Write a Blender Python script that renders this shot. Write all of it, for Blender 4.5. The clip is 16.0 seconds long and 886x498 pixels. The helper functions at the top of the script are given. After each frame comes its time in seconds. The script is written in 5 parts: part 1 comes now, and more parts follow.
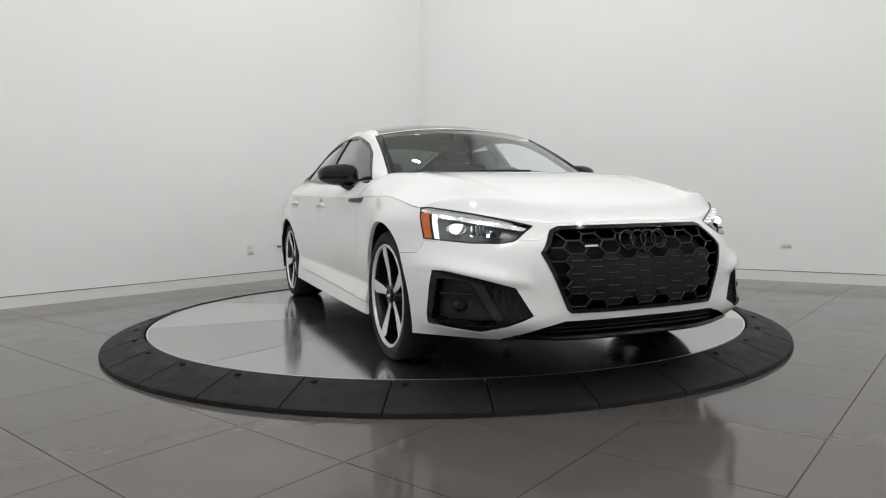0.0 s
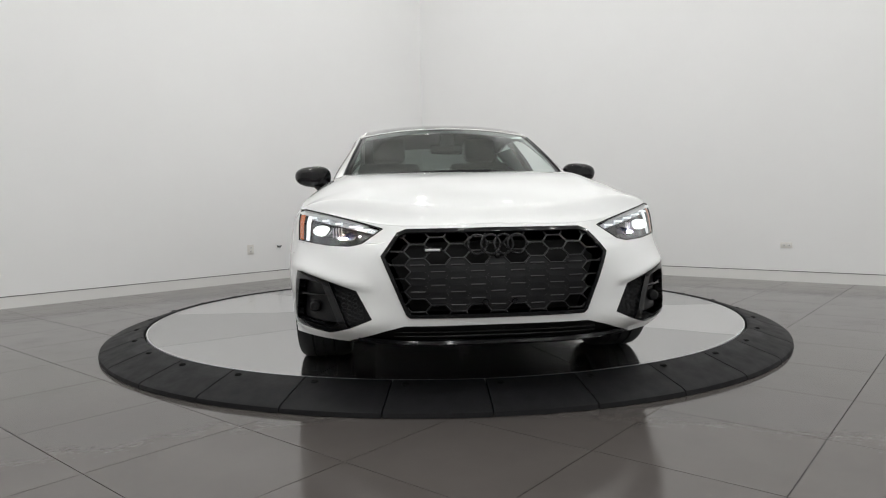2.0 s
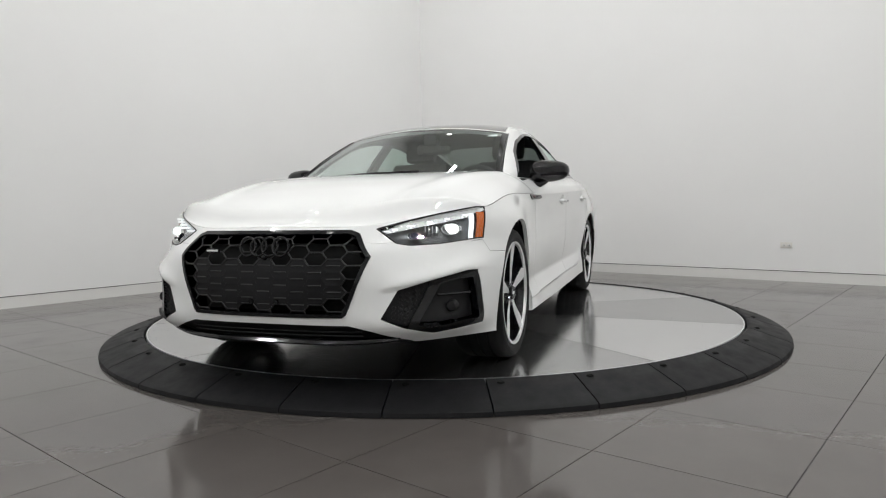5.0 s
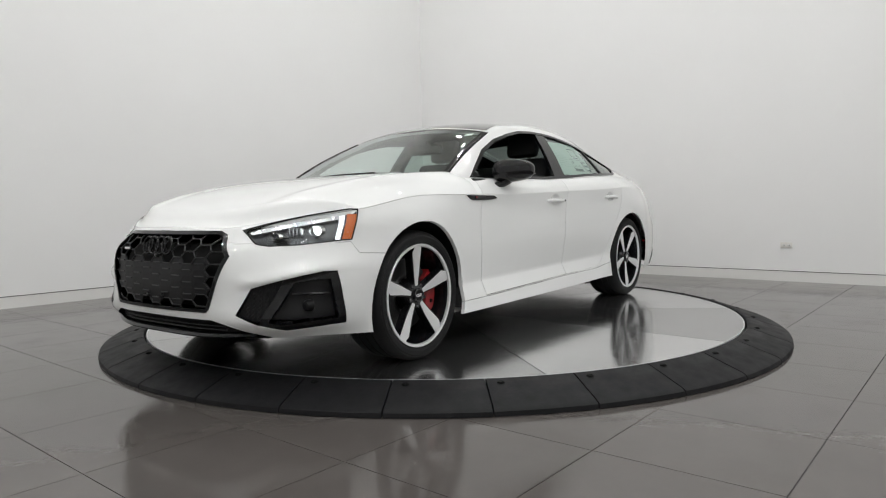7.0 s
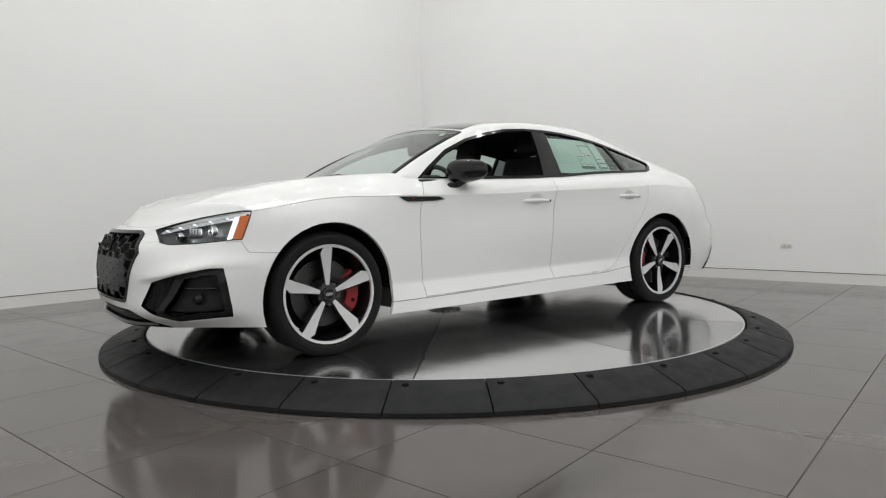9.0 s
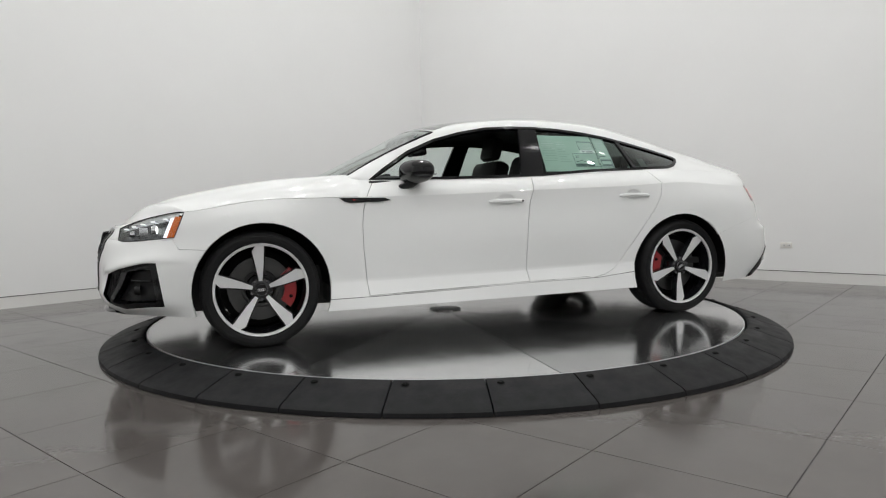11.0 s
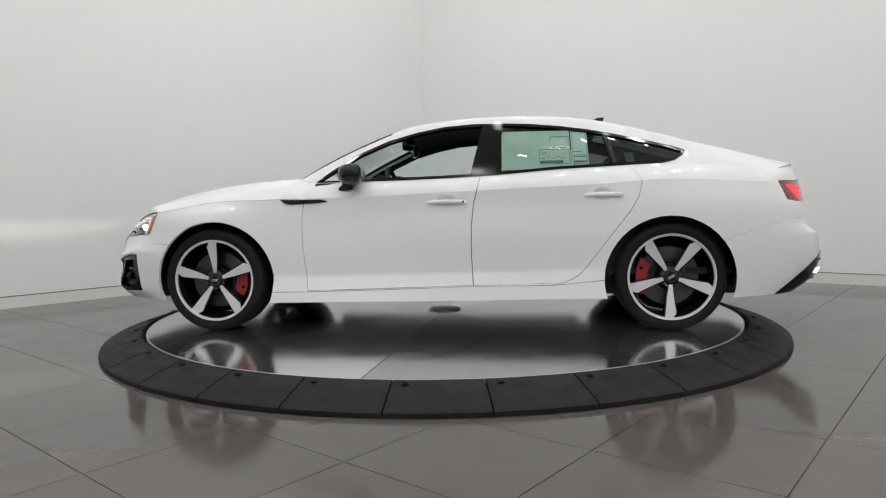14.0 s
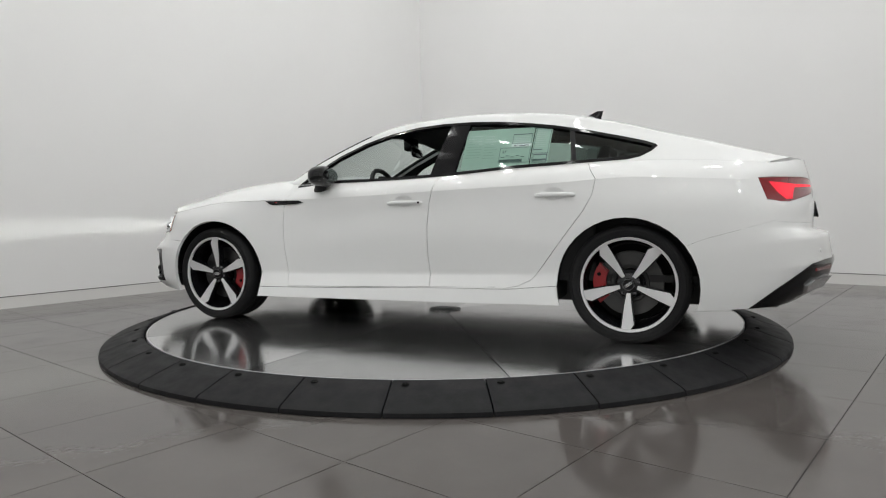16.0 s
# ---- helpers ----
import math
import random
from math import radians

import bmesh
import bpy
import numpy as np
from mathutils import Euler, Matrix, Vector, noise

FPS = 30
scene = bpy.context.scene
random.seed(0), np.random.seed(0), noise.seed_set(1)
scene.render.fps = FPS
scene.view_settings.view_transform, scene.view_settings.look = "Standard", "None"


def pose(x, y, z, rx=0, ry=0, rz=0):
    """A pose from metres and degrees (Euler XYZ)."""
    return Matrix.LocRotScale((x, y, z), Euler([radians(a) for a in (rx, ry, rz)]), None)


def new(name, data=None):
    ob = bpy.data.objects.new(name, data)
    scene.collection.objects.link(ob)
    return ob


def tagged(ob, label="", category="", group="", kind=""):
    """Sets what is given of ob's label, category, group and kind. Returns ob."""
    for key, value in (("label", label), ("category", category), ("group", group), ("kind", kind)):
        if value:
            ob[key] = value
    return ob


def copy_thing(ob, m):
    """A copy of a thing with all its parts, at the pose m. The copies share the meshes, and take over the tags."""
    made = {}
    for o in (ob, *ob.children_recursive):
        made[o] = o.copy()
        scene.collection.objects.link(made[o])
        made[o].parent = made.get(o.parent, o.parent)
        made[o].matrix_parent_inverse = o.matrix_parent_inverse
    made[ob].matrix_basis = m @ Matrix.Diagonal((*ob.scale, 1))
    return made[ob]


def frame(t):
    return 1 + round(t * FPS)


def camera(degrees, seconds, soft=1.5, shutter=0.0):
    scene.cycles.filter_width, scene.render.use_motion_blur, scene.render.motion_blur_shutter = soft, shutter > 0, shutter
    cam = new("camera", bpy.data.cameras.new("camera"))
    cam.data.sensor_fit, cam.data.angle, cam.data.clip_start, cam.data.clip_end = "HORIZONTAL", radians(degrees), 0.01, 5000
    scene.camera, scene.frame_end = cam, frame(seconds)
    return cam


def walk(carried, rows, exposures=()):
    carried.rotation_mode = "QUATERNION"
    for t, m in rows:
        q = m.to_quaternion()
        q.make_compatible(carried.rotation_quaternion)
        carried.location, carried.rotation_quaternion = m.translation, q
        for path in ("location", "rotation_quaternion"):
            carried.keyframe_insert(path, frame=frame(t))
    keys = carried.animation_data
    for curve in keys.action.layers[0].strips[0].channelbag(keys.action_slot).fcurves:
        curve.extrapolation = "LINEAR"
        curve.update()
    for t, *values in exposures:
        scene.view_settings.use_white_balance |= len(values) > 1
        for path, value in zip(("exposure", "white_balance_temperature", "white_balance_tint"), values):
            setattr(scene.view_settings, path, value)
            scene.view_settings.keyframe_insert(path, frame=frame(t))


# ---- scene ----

# The camera stands on a tripod before a turntable in a white studio; world origin: centre of the turntable top.
cam = camera(67.36, 16.0, soft=1.15)
stand = pose(0, -4.924, 0.755, 90 - 3.532, 0, 0.075) @ pose(0, 0, 0, 0, 0, -1.071)
walk(cam, [(0.0, stand), (16.0, stand)], exposures=[(0.0, 0.0), (9.0, 0.0), (11.5, -0.07), (16.0, -0.09)])

# ---- light ----
FLOOR = -0.0907
CEIL = 5.8
world = bpy.data.worlds.new("world")
scene.world = world
world.use_nodes = True
world.node_tree.nodes["Background"].inputs[0].default_value = (0.9, 0.95, 1.0, 1)
world.node_tree.nodes["Background"].inputs[1].default_value = 0.05
LAMP_POWER = 505.0


# ---- materials ----
def mat(name, color, rough=0.5, metal=0.0, coat=0.0, emit=None, strength=0.0, var=0.0, scale=8.0, bump=0.0, bump_scale=60.0,
        rough_var=0.0, transmission=0.0, ior=1.45, alpha=1.0, spec=0.5, stretch=(1, 1, 1)):
    m = bpy.data.materials.new(name)
    m.use_nodes = True
    nt = m.node_tree
    b = nt.nodes["Principled BSDF"]
    b.inputs["Base Color"].default_value = (*color, 1)
    b.inputs["Roughness"].default_value = rough
    b.inputs["Metallic"].default_value = metal
    b.inputs["Coat Weight"].default_value = coat
    b.inputs["Coat Roughness"].default_value = 0.03
    b.inputs["Transmission Weight"].default_value = transmission
    b.inputs["IOR"].default_value = ior
    b.inputs["Alpha"].default_value = alpha
    b.inputs["Specular IOR Level"].default_value = spec
    if emit:
        b.inputs["Emission Color"].default_value = (*emit, 1)
        b.inputs["Emission Strength"].default_value = strength
    if var or bump or rough_var:
        tc = nt.nodes.new("ShaderNodeTexCoord")
        mp = nt.nodes.new("ShaderNodeMapping")
        mp.inputs["Scale"].default_value = stretch
        nt.links.new(tc.outputs["Object"], mp.inputs["Vector"])

    def noise_node(sc, detail=5.0):
        n = nt.nodes.new("ShaderNodeTexNoise")
        n.inputs["Scale"].default_value = sc
        n.inputs["Detail"].default_value = detail
        n.inputs["Roughness"].default_value = 0.6
        nt.links.new(mp.outputs["Vector"], n.inputs["Vector"])
        return n
    if var:
        n = noise_node(scale)
        r = nt.nodes.new("ShaderNodeMapRange")
        r.inputs["To Min"].default_value = 1 - var
        r.inputs["To Max"].default_value = 1 + var
        nt.links.new(n.outputs["Fac"], r.inputs["Value"])
        mx = nt.nodes.new("ShaderNodeMix")
        mx.data_type, mx.blend_type = "RGBA", "MULTIPLY"
        mx.inputs["Factor"].default_value = 1
        mx.inputs["A"].default_value = (*color, 1)
        nt.links.new(r.outputs["Result"], mx.inputs["B"])
        nt.links.new(mx.outputs["Result"], b.inputs["Base Color"])
    if rough_var:
        n = noise_node(scale * 1.7)
        r = nt.nodes.new("ShaderNodeMapRange")
        r.inputs["From Min"].default_value = 0.3
        r.inputs["From Max"].default_value = 0.7
        r.inputs["To Min"].default_value = max(0.0, rough - rough_var)
        r.inputs["To Max"].default_value = min(1.0, rough + rough_var)
        nt.links.new(n.outputs["Fac"], r.inputs["Value"])
        nt.links.new(r.outputs["Result"], b.inputs["Roughness"])
    if bump:
        n = noise_node(bump_scale, 3.0)
        bp = nt.nodes.new("ShaderNodeBump")
        bp.inputs["Strength"].default_value = bump
        bp.inputs["Distance"].default_value = 0.002
        nt.links.new(n.outputs["Fac"], bp.inputs["Height"])
        nt.links.new(bp.outputs["Normal"], b.inputs["Normal"])
    return m


M_WALL = mat("wall_paint", (0.86, 0.855, 0.85), 0.6, var=0.02, scale=1.2, bump=0.15, bump_scale=120)
M_BASE = mat("baseboard_paint", (0.78, 0.77, 0.75), 0.4, var=0.02, scale=3)
M_TILE = mat("porcelain_tile", (0.090, 0.081, 0.076), 0.11, var=0.15, scale=2.2, rough_var=0.07, bump=0.1, bump_scale=35)
_nt = M_TILE.node_tree
_oi = _nt.nodes.new("ShaderNodeObjectInfo")
_sc = _nt.nodes.new("ShaderNodeVectorMath")
_sc.operation = "SCALE"
_sc.inputs[0].default_value = (37.0, 91.0, 53.0)
_nt.links.new(_oi.outputs["Random"], _sc.inputs["Scale"])
_nt.links.new(_sc.outputs[0], [n for n in _nt.nodes if n.bl_idname == "ShaderNodeMapping"][0].inputs["Location"])
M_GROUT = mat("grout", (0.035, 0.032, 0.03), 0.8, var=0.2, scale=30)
M_CEIL = mat("ceiling_paint", (0.8, 0.8, 0.78), 0.7, var=0.02, scale=2)
M_STEEL = mat("brushed_steel", (0.66, 0.65, 0.635), 0.14, 0.97, var=0.05, scale=3, rough_var=0.03, stretch=(1, 1, 1))
_b = M_STEEL.node_tree.nodes["Principled BSDF"]
_oi = M_STEEL.node_tree.nodes.new("ShaderNodeObjectInfo")
_mr = M_STEEL.node_tree.nodes.new("ShaderNodeMapRange")
# Random tone per plate: paints in the sheen that differs between brush directions.
_mr.inputs["To Min"].default_value, _mr.inputs["To Max"].default_value = 0.44, 0.90
M_STEEL.node_tree.links.new(_oi.outputs["Random"], _mr.inputs["Value"])
M_STEEL.node_tree.links.new(_mr.outputs["Result"], [n for n in M_STEEL.node_tree.nodes if n.bl_idname == "ShaderNodeMix"][0].inputs["A"])
_b.inputs["Anisotropic"].default_value = 0.5
_t = M_STEEL.node_tree.nodes.new("ShaderNodeTangent")
_t.direction_type, _t.uv_map = "UV_MAP", "brush"
M_STEEL.node_tree.links.new(_t.outputs[0], _b.inputs["Tangent"])
M_RUBBER_RING = mat("ring_rubber", (0.008, 0.008, 0.009), 0.6, spec=0.22, var=0.25, scale=6, rough_var=0.1, bump=0.25, bump_scale=90)
M_WHITE = mat("white_car_paint", (0.80, 0.805, 0.80), 0.5, coat=1.0, spec=0.15, var=0.006, scale=40)
M_BLACK_GLOSS = mat("gloss_black", (0.006, 0.006, 0.007), 0.1, spec=0.4, var=0.1, scale=20)
M_BLACK = mat("black_plastic", (0.007, 0.007, 0.008), 0.42, spec=0.3, var=0.2, scale=30, bump=0.1, bump_scale=200)
M_GRILLE = mat("grille_satin_black", (0.011, 0.011, 0.012), 0.38, var=0.15, scale=40, bump=0.05, bump_scale=200)
M_EMBLEM = mat("emblem_gloss_black", (0.009, 0.009, 0.010), 0.22, spec=0.4, var=0.1, scale=40)
M_DARK = mat("underbody_black", (0.006, 0.006, 0.006), 0.75, spec=0.12, var=0.3, scale=10)
M_UNDER = mat("underbody_panels", (0.035, 0.035, 0.034), 0.6, var=0.3, scale=10)
M_INT = mat("black_interior", (0.014, 0.014, 0.015), 0.6, var=0.2, scale=25, bump=0.1, bump_scale=150)
M_TYRE = mat("tyre_rubber", (0.009, 0.009, 0.0095), 0.6, spec=0.25, var=0.2, scale=14, bump=0.2, bump_scale=120)
M_RIM = mat("machined_alloy", (0.78, 0.78, 0.79), 0.3, 0.55, var=0.04, scale=20, bump=0.03, bump_scale=300)
M_HUB = mat("brushed_hub_steel", (0.72, 0.71, 0.69), 0.35, 0.4, var=0.05, scale=30)
M_RIM_BLACK = mat("rim_black", (0.012, 0.012, 0.014), 0.25, 0.3, coat=0.4, var=0.1, scale=20)
M_CALIPER = mat("red_caliper", (0.30, 0.009, 0.014), 0.3, coat=0.5, var=0.08, scale=20)
M_DISC = mat("brake_disc_iron", (0.085, 0.085, 0.085), 0.4, 1.0, var=0.1, scale=12)
M_CHROME = mat("dark_chrome", (0.22, 0.22, 0.23), 0.15, 1.0, var=0.05, scale=20)


def pane(name, tint, ior=1.55):
    """Thin glass: tinted clear pane whose gloss follows the angle."""
    m = bpy.data.materials.new(name)
    m.use_nodes = True
    nt = m.node_tree
    nt.nodes.clear()
    out = nt.nodes.new("ShaderNodeOutputMaterial")
    mix = nt.nodes.new("ShaderNodeMixShader")
    tr = nt.nodes.new("ShaderNodeBsdfTransparent")
    gl = nt.nodes.new("ShaderNodeBsdfGlossy")
    lw = nt.nodes.new("ShaderNodeLayerWeight")
    pw = nt.nodes.new("ShaderNodeMath")
    fr = nt.nodes.new("ShaderNodeMath")
    tr.inputs["Color"].default_value = (*tint, 1)
    gl.inputs["Roughness"].default_value = 0.01
    gl.inputs["Color"].default_value = (0.95, 0.98, 0.97, 1)
    f0 = ((ior - 1) / (ior + 1)) ** 2
    lw.inputs["Blend"].default_value = 0.5
    pw.operation, fr.operation = "POWER", "MULTIPLY_ADD"
    pw.inputs[1].default_value = 4.0
    fr.inputs[1].default_value, fr.inputs[2].default_value = 1 - f0, f0
    nt.links.new(lw.outputs["Facing"], pw.inputs[0])
    nt.links.new(pw.outputs[0], fr.inputs[0])
    nt.links.new(fr.outputs[0], mix.inputs[0])
    nt.links.new(tr.outputs[0], mix.inputs[1])
    nt.links.new(gl.outputs[0], mix.inputs[2])
    nt.links.new(mix.outputs[0], out.inputs[0])
    return m


M_GLASS = pane("windscreen_glass", (0.80, 0.88, 0.85), 1.75)
M_TINT = pane("tinted_glass", (0.58, 0.69, 0.64), 1.6)
M_TINT_DARK = pane("dark_tinted_glass", (0.16, 0.19, 0.18), 1.6)
M_LENS = pane("clear_lens", (0.95, 0.96, 0.97), 1.45)
M_ROOFGLASS = mat("black_roof_glass", (0.006, 0.006, 0.007), 0.05, coat=0.8, var=0.1, scale=10)
M_LAMP_DARK = mat("lamp_housing", (0.11, 0.115, 0.12), 0.22, 0.6, var=0.15, scale=30)
M_LAMP_CHROME = mat("lamp_reflector", (0.62, 0.63, 0.65), 0.22, 1.0, var=0.05, scale=30)
M_LED = mat("led_white", (0.9, 0.9, 0.9), 0.3, emit=(0.92, 0.97, 1.0), strength=0.75)
M_BEAM = mat("projector_glow", (0.9, 0.9, 0.9), 0.2, emit=(0.95, 1.0, 0.93), strength=2.0)
M_LAMP_BLUE = mat("dark_blue_projector", (0.02, 0.03, 0.07), 0.06, coat=1.0, var=0.1, scale=30)
M_SLIT = mat("low_beam_slit", (0.9, 0.9, 0.9), 0.5, emit=(0.93, 1.0, 0.92), strength=75000.0)
M_AMBER = mat("amber_reflector", (0.55, 0.115, 0.014), 0.2, emit=(1.0, 0.27, 0.03), strength=0.06, var=0.3, scale=60)
M_RED_GLOW = mat("tail_lamp_glow", (0.6, 0.01, 0.02), 0.25, emit=(1.0, 0.02, 0.06), strength=0.6)
M_RED = mat("tail_lamp_red", (0.16, 0.005, 0.010), 0.12, coat=0.8, emit=(1.0, 0.02, 0.05), strength=0.03)
M_PAPER = mat("window_sticker_paper", (0.78, 0.86, 0.83), 0.7, var=0.03, scale=9)
M_INK = mat("sticker_ink", (0.12, 0.15, 0.16), 0.7, var=0.1, scale=30)
M_INK_GREY = mat("sticker_grey_ink", (0.15, 0.19, 0.20), 0.7, var=0.15, scale=40)
M_INK_SOFT = mat("sticker_soft_ink", (0.58, 0.68, 0.65), 0.7, var=0.1, scale=30)
M_LAMP = mat("ceiling_lamp_glow", (1, 1, 1), 0.5, emit=(0.985, 0.995, 0.985), strength=LAMP_POWER)
M_LAMP_SMALL = mat("small_lamp_glow", (1, 1, 1), 0.5, emit=(0.985, 0.995, 0.985), strength=42.0)
M_PLASTIC_WHITE = mat("outlet_plastic", (0.78, 0.76, 0.72), 0.4, var=0.02, scale=20)


# ---- mesh helpers ----
def finish(ob, smooth=True, angle=None):
    me = ob.data
    if smooth:
        me.polygons.foreach_set("use_smooth", [True] * len(me.polygons))
        if angle:
            me.set_sharp_from_angle(angle=radians(angle))
    return ob


def part(name, bm, material, parent=None, label="", smooth=True, angle=35):
    """Links a bmesh as one mesh object under a thing or a part."""
    me = bpy.data.meshes.new(name)
    bmesh.ops.recalc_face_normals(bm, faces=bm.faces)
    bm.to_mesh(me)
    bm.free()
    me.materials.append(material)
    ob = new(name, me)
    ob.parent = parent
    if label:
        ob["label"] = label
    return finish(ob, smooth, angle)


def empty(name, label, category, group="", kind=""):
    ob = new(name)
    ob.empty_display_size = 0.1
    return tagged(ob, label, category, group, kind)


def add_box(bm, x0, x1, y0, y1, z0, z1, bevel=0.0, m=None):
    r = bmesh.ops.create_cube(bm, size=1.0)
    vs = r["verts"]
    bmesh.ops.scale(bm, vec=(x1 - x0, y1 - y0, z1 - z0), verts=vs)
    bmesh.ops.translate(bm, vec=((x0 + x1) / 2, (y0 + y1) / 2, (z0 + z1) / 2), verts=vs)
    if bevel:
        es = list({e for v in vs for e in v.link_edges})
        r = bmesh.ops.bevel(bm, geom=es, offset=bevel, segments=2, profile=0.5, affect="EDGES")
        vs = list({v for f in r["faces"] for v in f.verts} | {v for v in vs if v.is_valid})
    if m is not None:
        bmesh.ops.transform(bm, matrix=m, verts=[v for v in vs if v.is_valid])
    return vs


def box(x0, x1, y0, y1, z0, z1, bevel=0.0, m=None):
    bm = bmesh.new()
    add_box(bm, x0, x1, y0, y1, z0, z1, bevel, m)
    return bm


def lathe(profile, n=48, axis="z", bm=None):
    """Turns (radius, height) points round an axis."""
    bm = bm or bmesh.new()
    rings = []
    for r, h in profile:
        ring = []
        for i in range(n):
            a = 2 * math.pi * i / n
            p = (r * math.cos(a), r * math.sin(a), h)
            if axis == "y":
                p = (p[0], p[2], p[1])
            if axis == "x":
                p = (p[2], p[0], p[1])
            ring.append(bm.verts.new(p))
        rings.append(ring)
    for a, b in zip(rings, rings[1:]):
        for i in range(n):
            j = (i + 1) % n
            bm.faces.new((a[i], a[j], b[j], b[i]))
    return bm


def prism(poly, place, depth):
    """A plate: a polygon of (a, b) set into space by place(a, b, k), k = 0 front and 1 back, given depth."""
    bm = bmesh.new()
    front = [bm.verts.new(place(a, b, 0.0)) for a, b in poly]
    back = [bm.verts.new(place(a, b, depth)) for a, b in poly]
    bm.faces.new(front)
    bm.faces.new(back[::-1])
    n = len(poly)
    for i in range(n):
        j = (i + 1) % n
        bm.faces.new((front[i], back[i], back[j], front[j]))
    return bm


def tube(points, radius, n=6, bm=None, closed=False, flat=1.0):
    """A round bar along points."""
    bm = bm or bmesh.new()
    pts = [Vector(p) for p in points]
    rings = []
    up = Vector((0.13, 0.21, 0.97))
    m = len(pts)
    for i, p in enumerate(pts):
        a = pts[(i - 1) % m] if closed or i else pts[0]
        b = pts[(i + 1) % m] if closed or i < m - 1 else pts[-1]
        d = (b - a).normalized()
        s = d.cross(up).normalized()
        u = s.cross(d)
        rings.append([bm.verts.new(p + radius * (math.cos(2 * math.pi * k / n) * s * flat + math.sin(2 * math.pi * k / n) * u)) for k in range(n)])
    for i in range(m if closed else m - 1):
        a, b = rings[i], rings[(i + 1) % m]
        for k in range(n):
            bm.faces.new((a[k], a[(k + 1) % n], b[(k + 1) % n], b[k]))
    if not closed:
        bm.faces.new(rings[0][::-1])
        bm.faces.new(rings[-1])
    return bm


def curve_at(xs, ys):
    """A smooth function through a few (x, y) knots, xs in rising order."""
    xs, ys = np.array(xs, float), np.array(ys, float)
    d = np.diff(ys) / np.diff(xs)
    t = np.concatenate([[d[0]], (d[:-1] * np.diff(xs)[1:] + d[1:] * np.diff(xs)[:-1]) / (np.diff(xs)[1:] + np.diff(xs)[:-1]), [d[-1]]])

    def f(x):
        x = np.clip(x, xs[0], xs[-1])
        i = np.clip(np.searchsorted(xs, x) - 1, 0, len(xs) - 2)
        h = xs[i + 1] - xs[i]
        s = (x - xs[i]) / h
        return ((2 * s**3 - 3 * s**2 + 1) * ys[i] + (s**3 - 2 * s**2 + s) * h * t[i] + (3 * s**2 - 2 * s**3) * ys[i + 1] + (s**3 - s**2) * h * t[i + 1])
    return f


# ---- room ----
CORNER = Vector((-0.30, 5.36, 0))
DIR_L = Vector((-math.cos(radians(49.0)), -math.sin(radians(49.0)), 0))
DIR_R = Vector((math.cos(radians(39.6)), -math.sin(radians(39.6)), 0))


def wall_run(name, a, b, label, base_name):
    """A wall from a to b with the room on the side of the origin, and its flush baseboard under a shadow gap."""
    d = (b - a)
    n = d.normalized()
    inward = Vector((-n.y, n.x, 0))
    if inward.dot(-a) < 0:
        inward = -inward
    yaw = math.atan2(n.y, n.x)
    m = Matrix.Translation((a.x, a.y, 0)) @ Matrix.Rotation(yaw, 4, "Z")
    s = 1 if (Matrix.Rotation(yaw, 3, "Z") @ Vector((0, 1, 0))).dot(inward) > 0 else -1
    ys = sorted((0, -0.15 * s))
    ob = part(name, box(-0.15, d.length + 0.15, ys[0], ys[1], FLOOR + 0.113, CEIL, m=m), M_WALL, smooth=False)
    tagged(ob, label, "wall", kind="structure")
    ys = sorted((-0.003 * s, -0.15 * s))
    tagged(part(base_name, box(-0.15, d.length + 0.15, ys[0], ys[1], FLOOR - 0.02, FLOOR + 0.105, 0.0, m), M_BASE, smooth=False),
           "white flush baseboard under a thin dark shadow gap", "baseboard", kind="structure")
    # Recessed strip in dark grout colour, which paints in the gap's shade.
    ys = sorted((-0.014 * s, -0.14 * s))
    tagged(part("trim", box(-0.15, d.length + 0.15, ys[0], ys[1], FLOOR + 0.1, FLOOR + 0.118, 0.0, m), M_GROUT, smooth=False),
           "thin strip coloured dark as the shadow gap above the baseboard", "trim", kind="structure")
    return m


# Assumed depth: the unseen rear is stretched past the camera for more even light.
ROOM = 11.5
LEFT_END = CORNER + DIR_L * ROOM
RIGHT_END = CORNER + DIR_R * ROOM
BACK = LEFT_END + DIR_R * ROOM
FRAME_L = wall_run("wall_west", CORNER, LEFT_END, "plain white painted studio wall", "baseboard_west")
FRAME_R = wall_run("wall_north", CORNER, RIGHT_END, "plain white painted studio wall", "baseboard_north")
wall_run("wall_south", LEFT_END, BACK, "plain white painted studio wall", "baseboard_south")
wall_run("wall_east", RIGHT_END, BACK, "plain white painted studio wall", "baseboard_east")
ceiling_bm = bmesh.new()
add_box(ceiling_bm, -0.5, ROOM + 0.5, -ROOM - 0.5, 0.5, CEIL, CEIL + 0.1, m=Matrix.Translation(CORNER) @ Matrix.Rotation(-radians(39.6), 4, "Z"))
tagged(part("ceiling", ceiling_bm, M_CEIL, smooth=False), "plain white studio ceiling", "ceiling", kind="structure")
floor_bm = bmesh.new()
add_box(floor_bm, -11, 11, -12.5, 7.5, FLOOR - 0.1, FLOOR - 0.004)
FLOOR_OB = tagged(part("floor", floor_bm, M_GROUT, smooth=False), "glossy dark grey porcelain tile floor with thin dark joints", "floor", kind="structure")


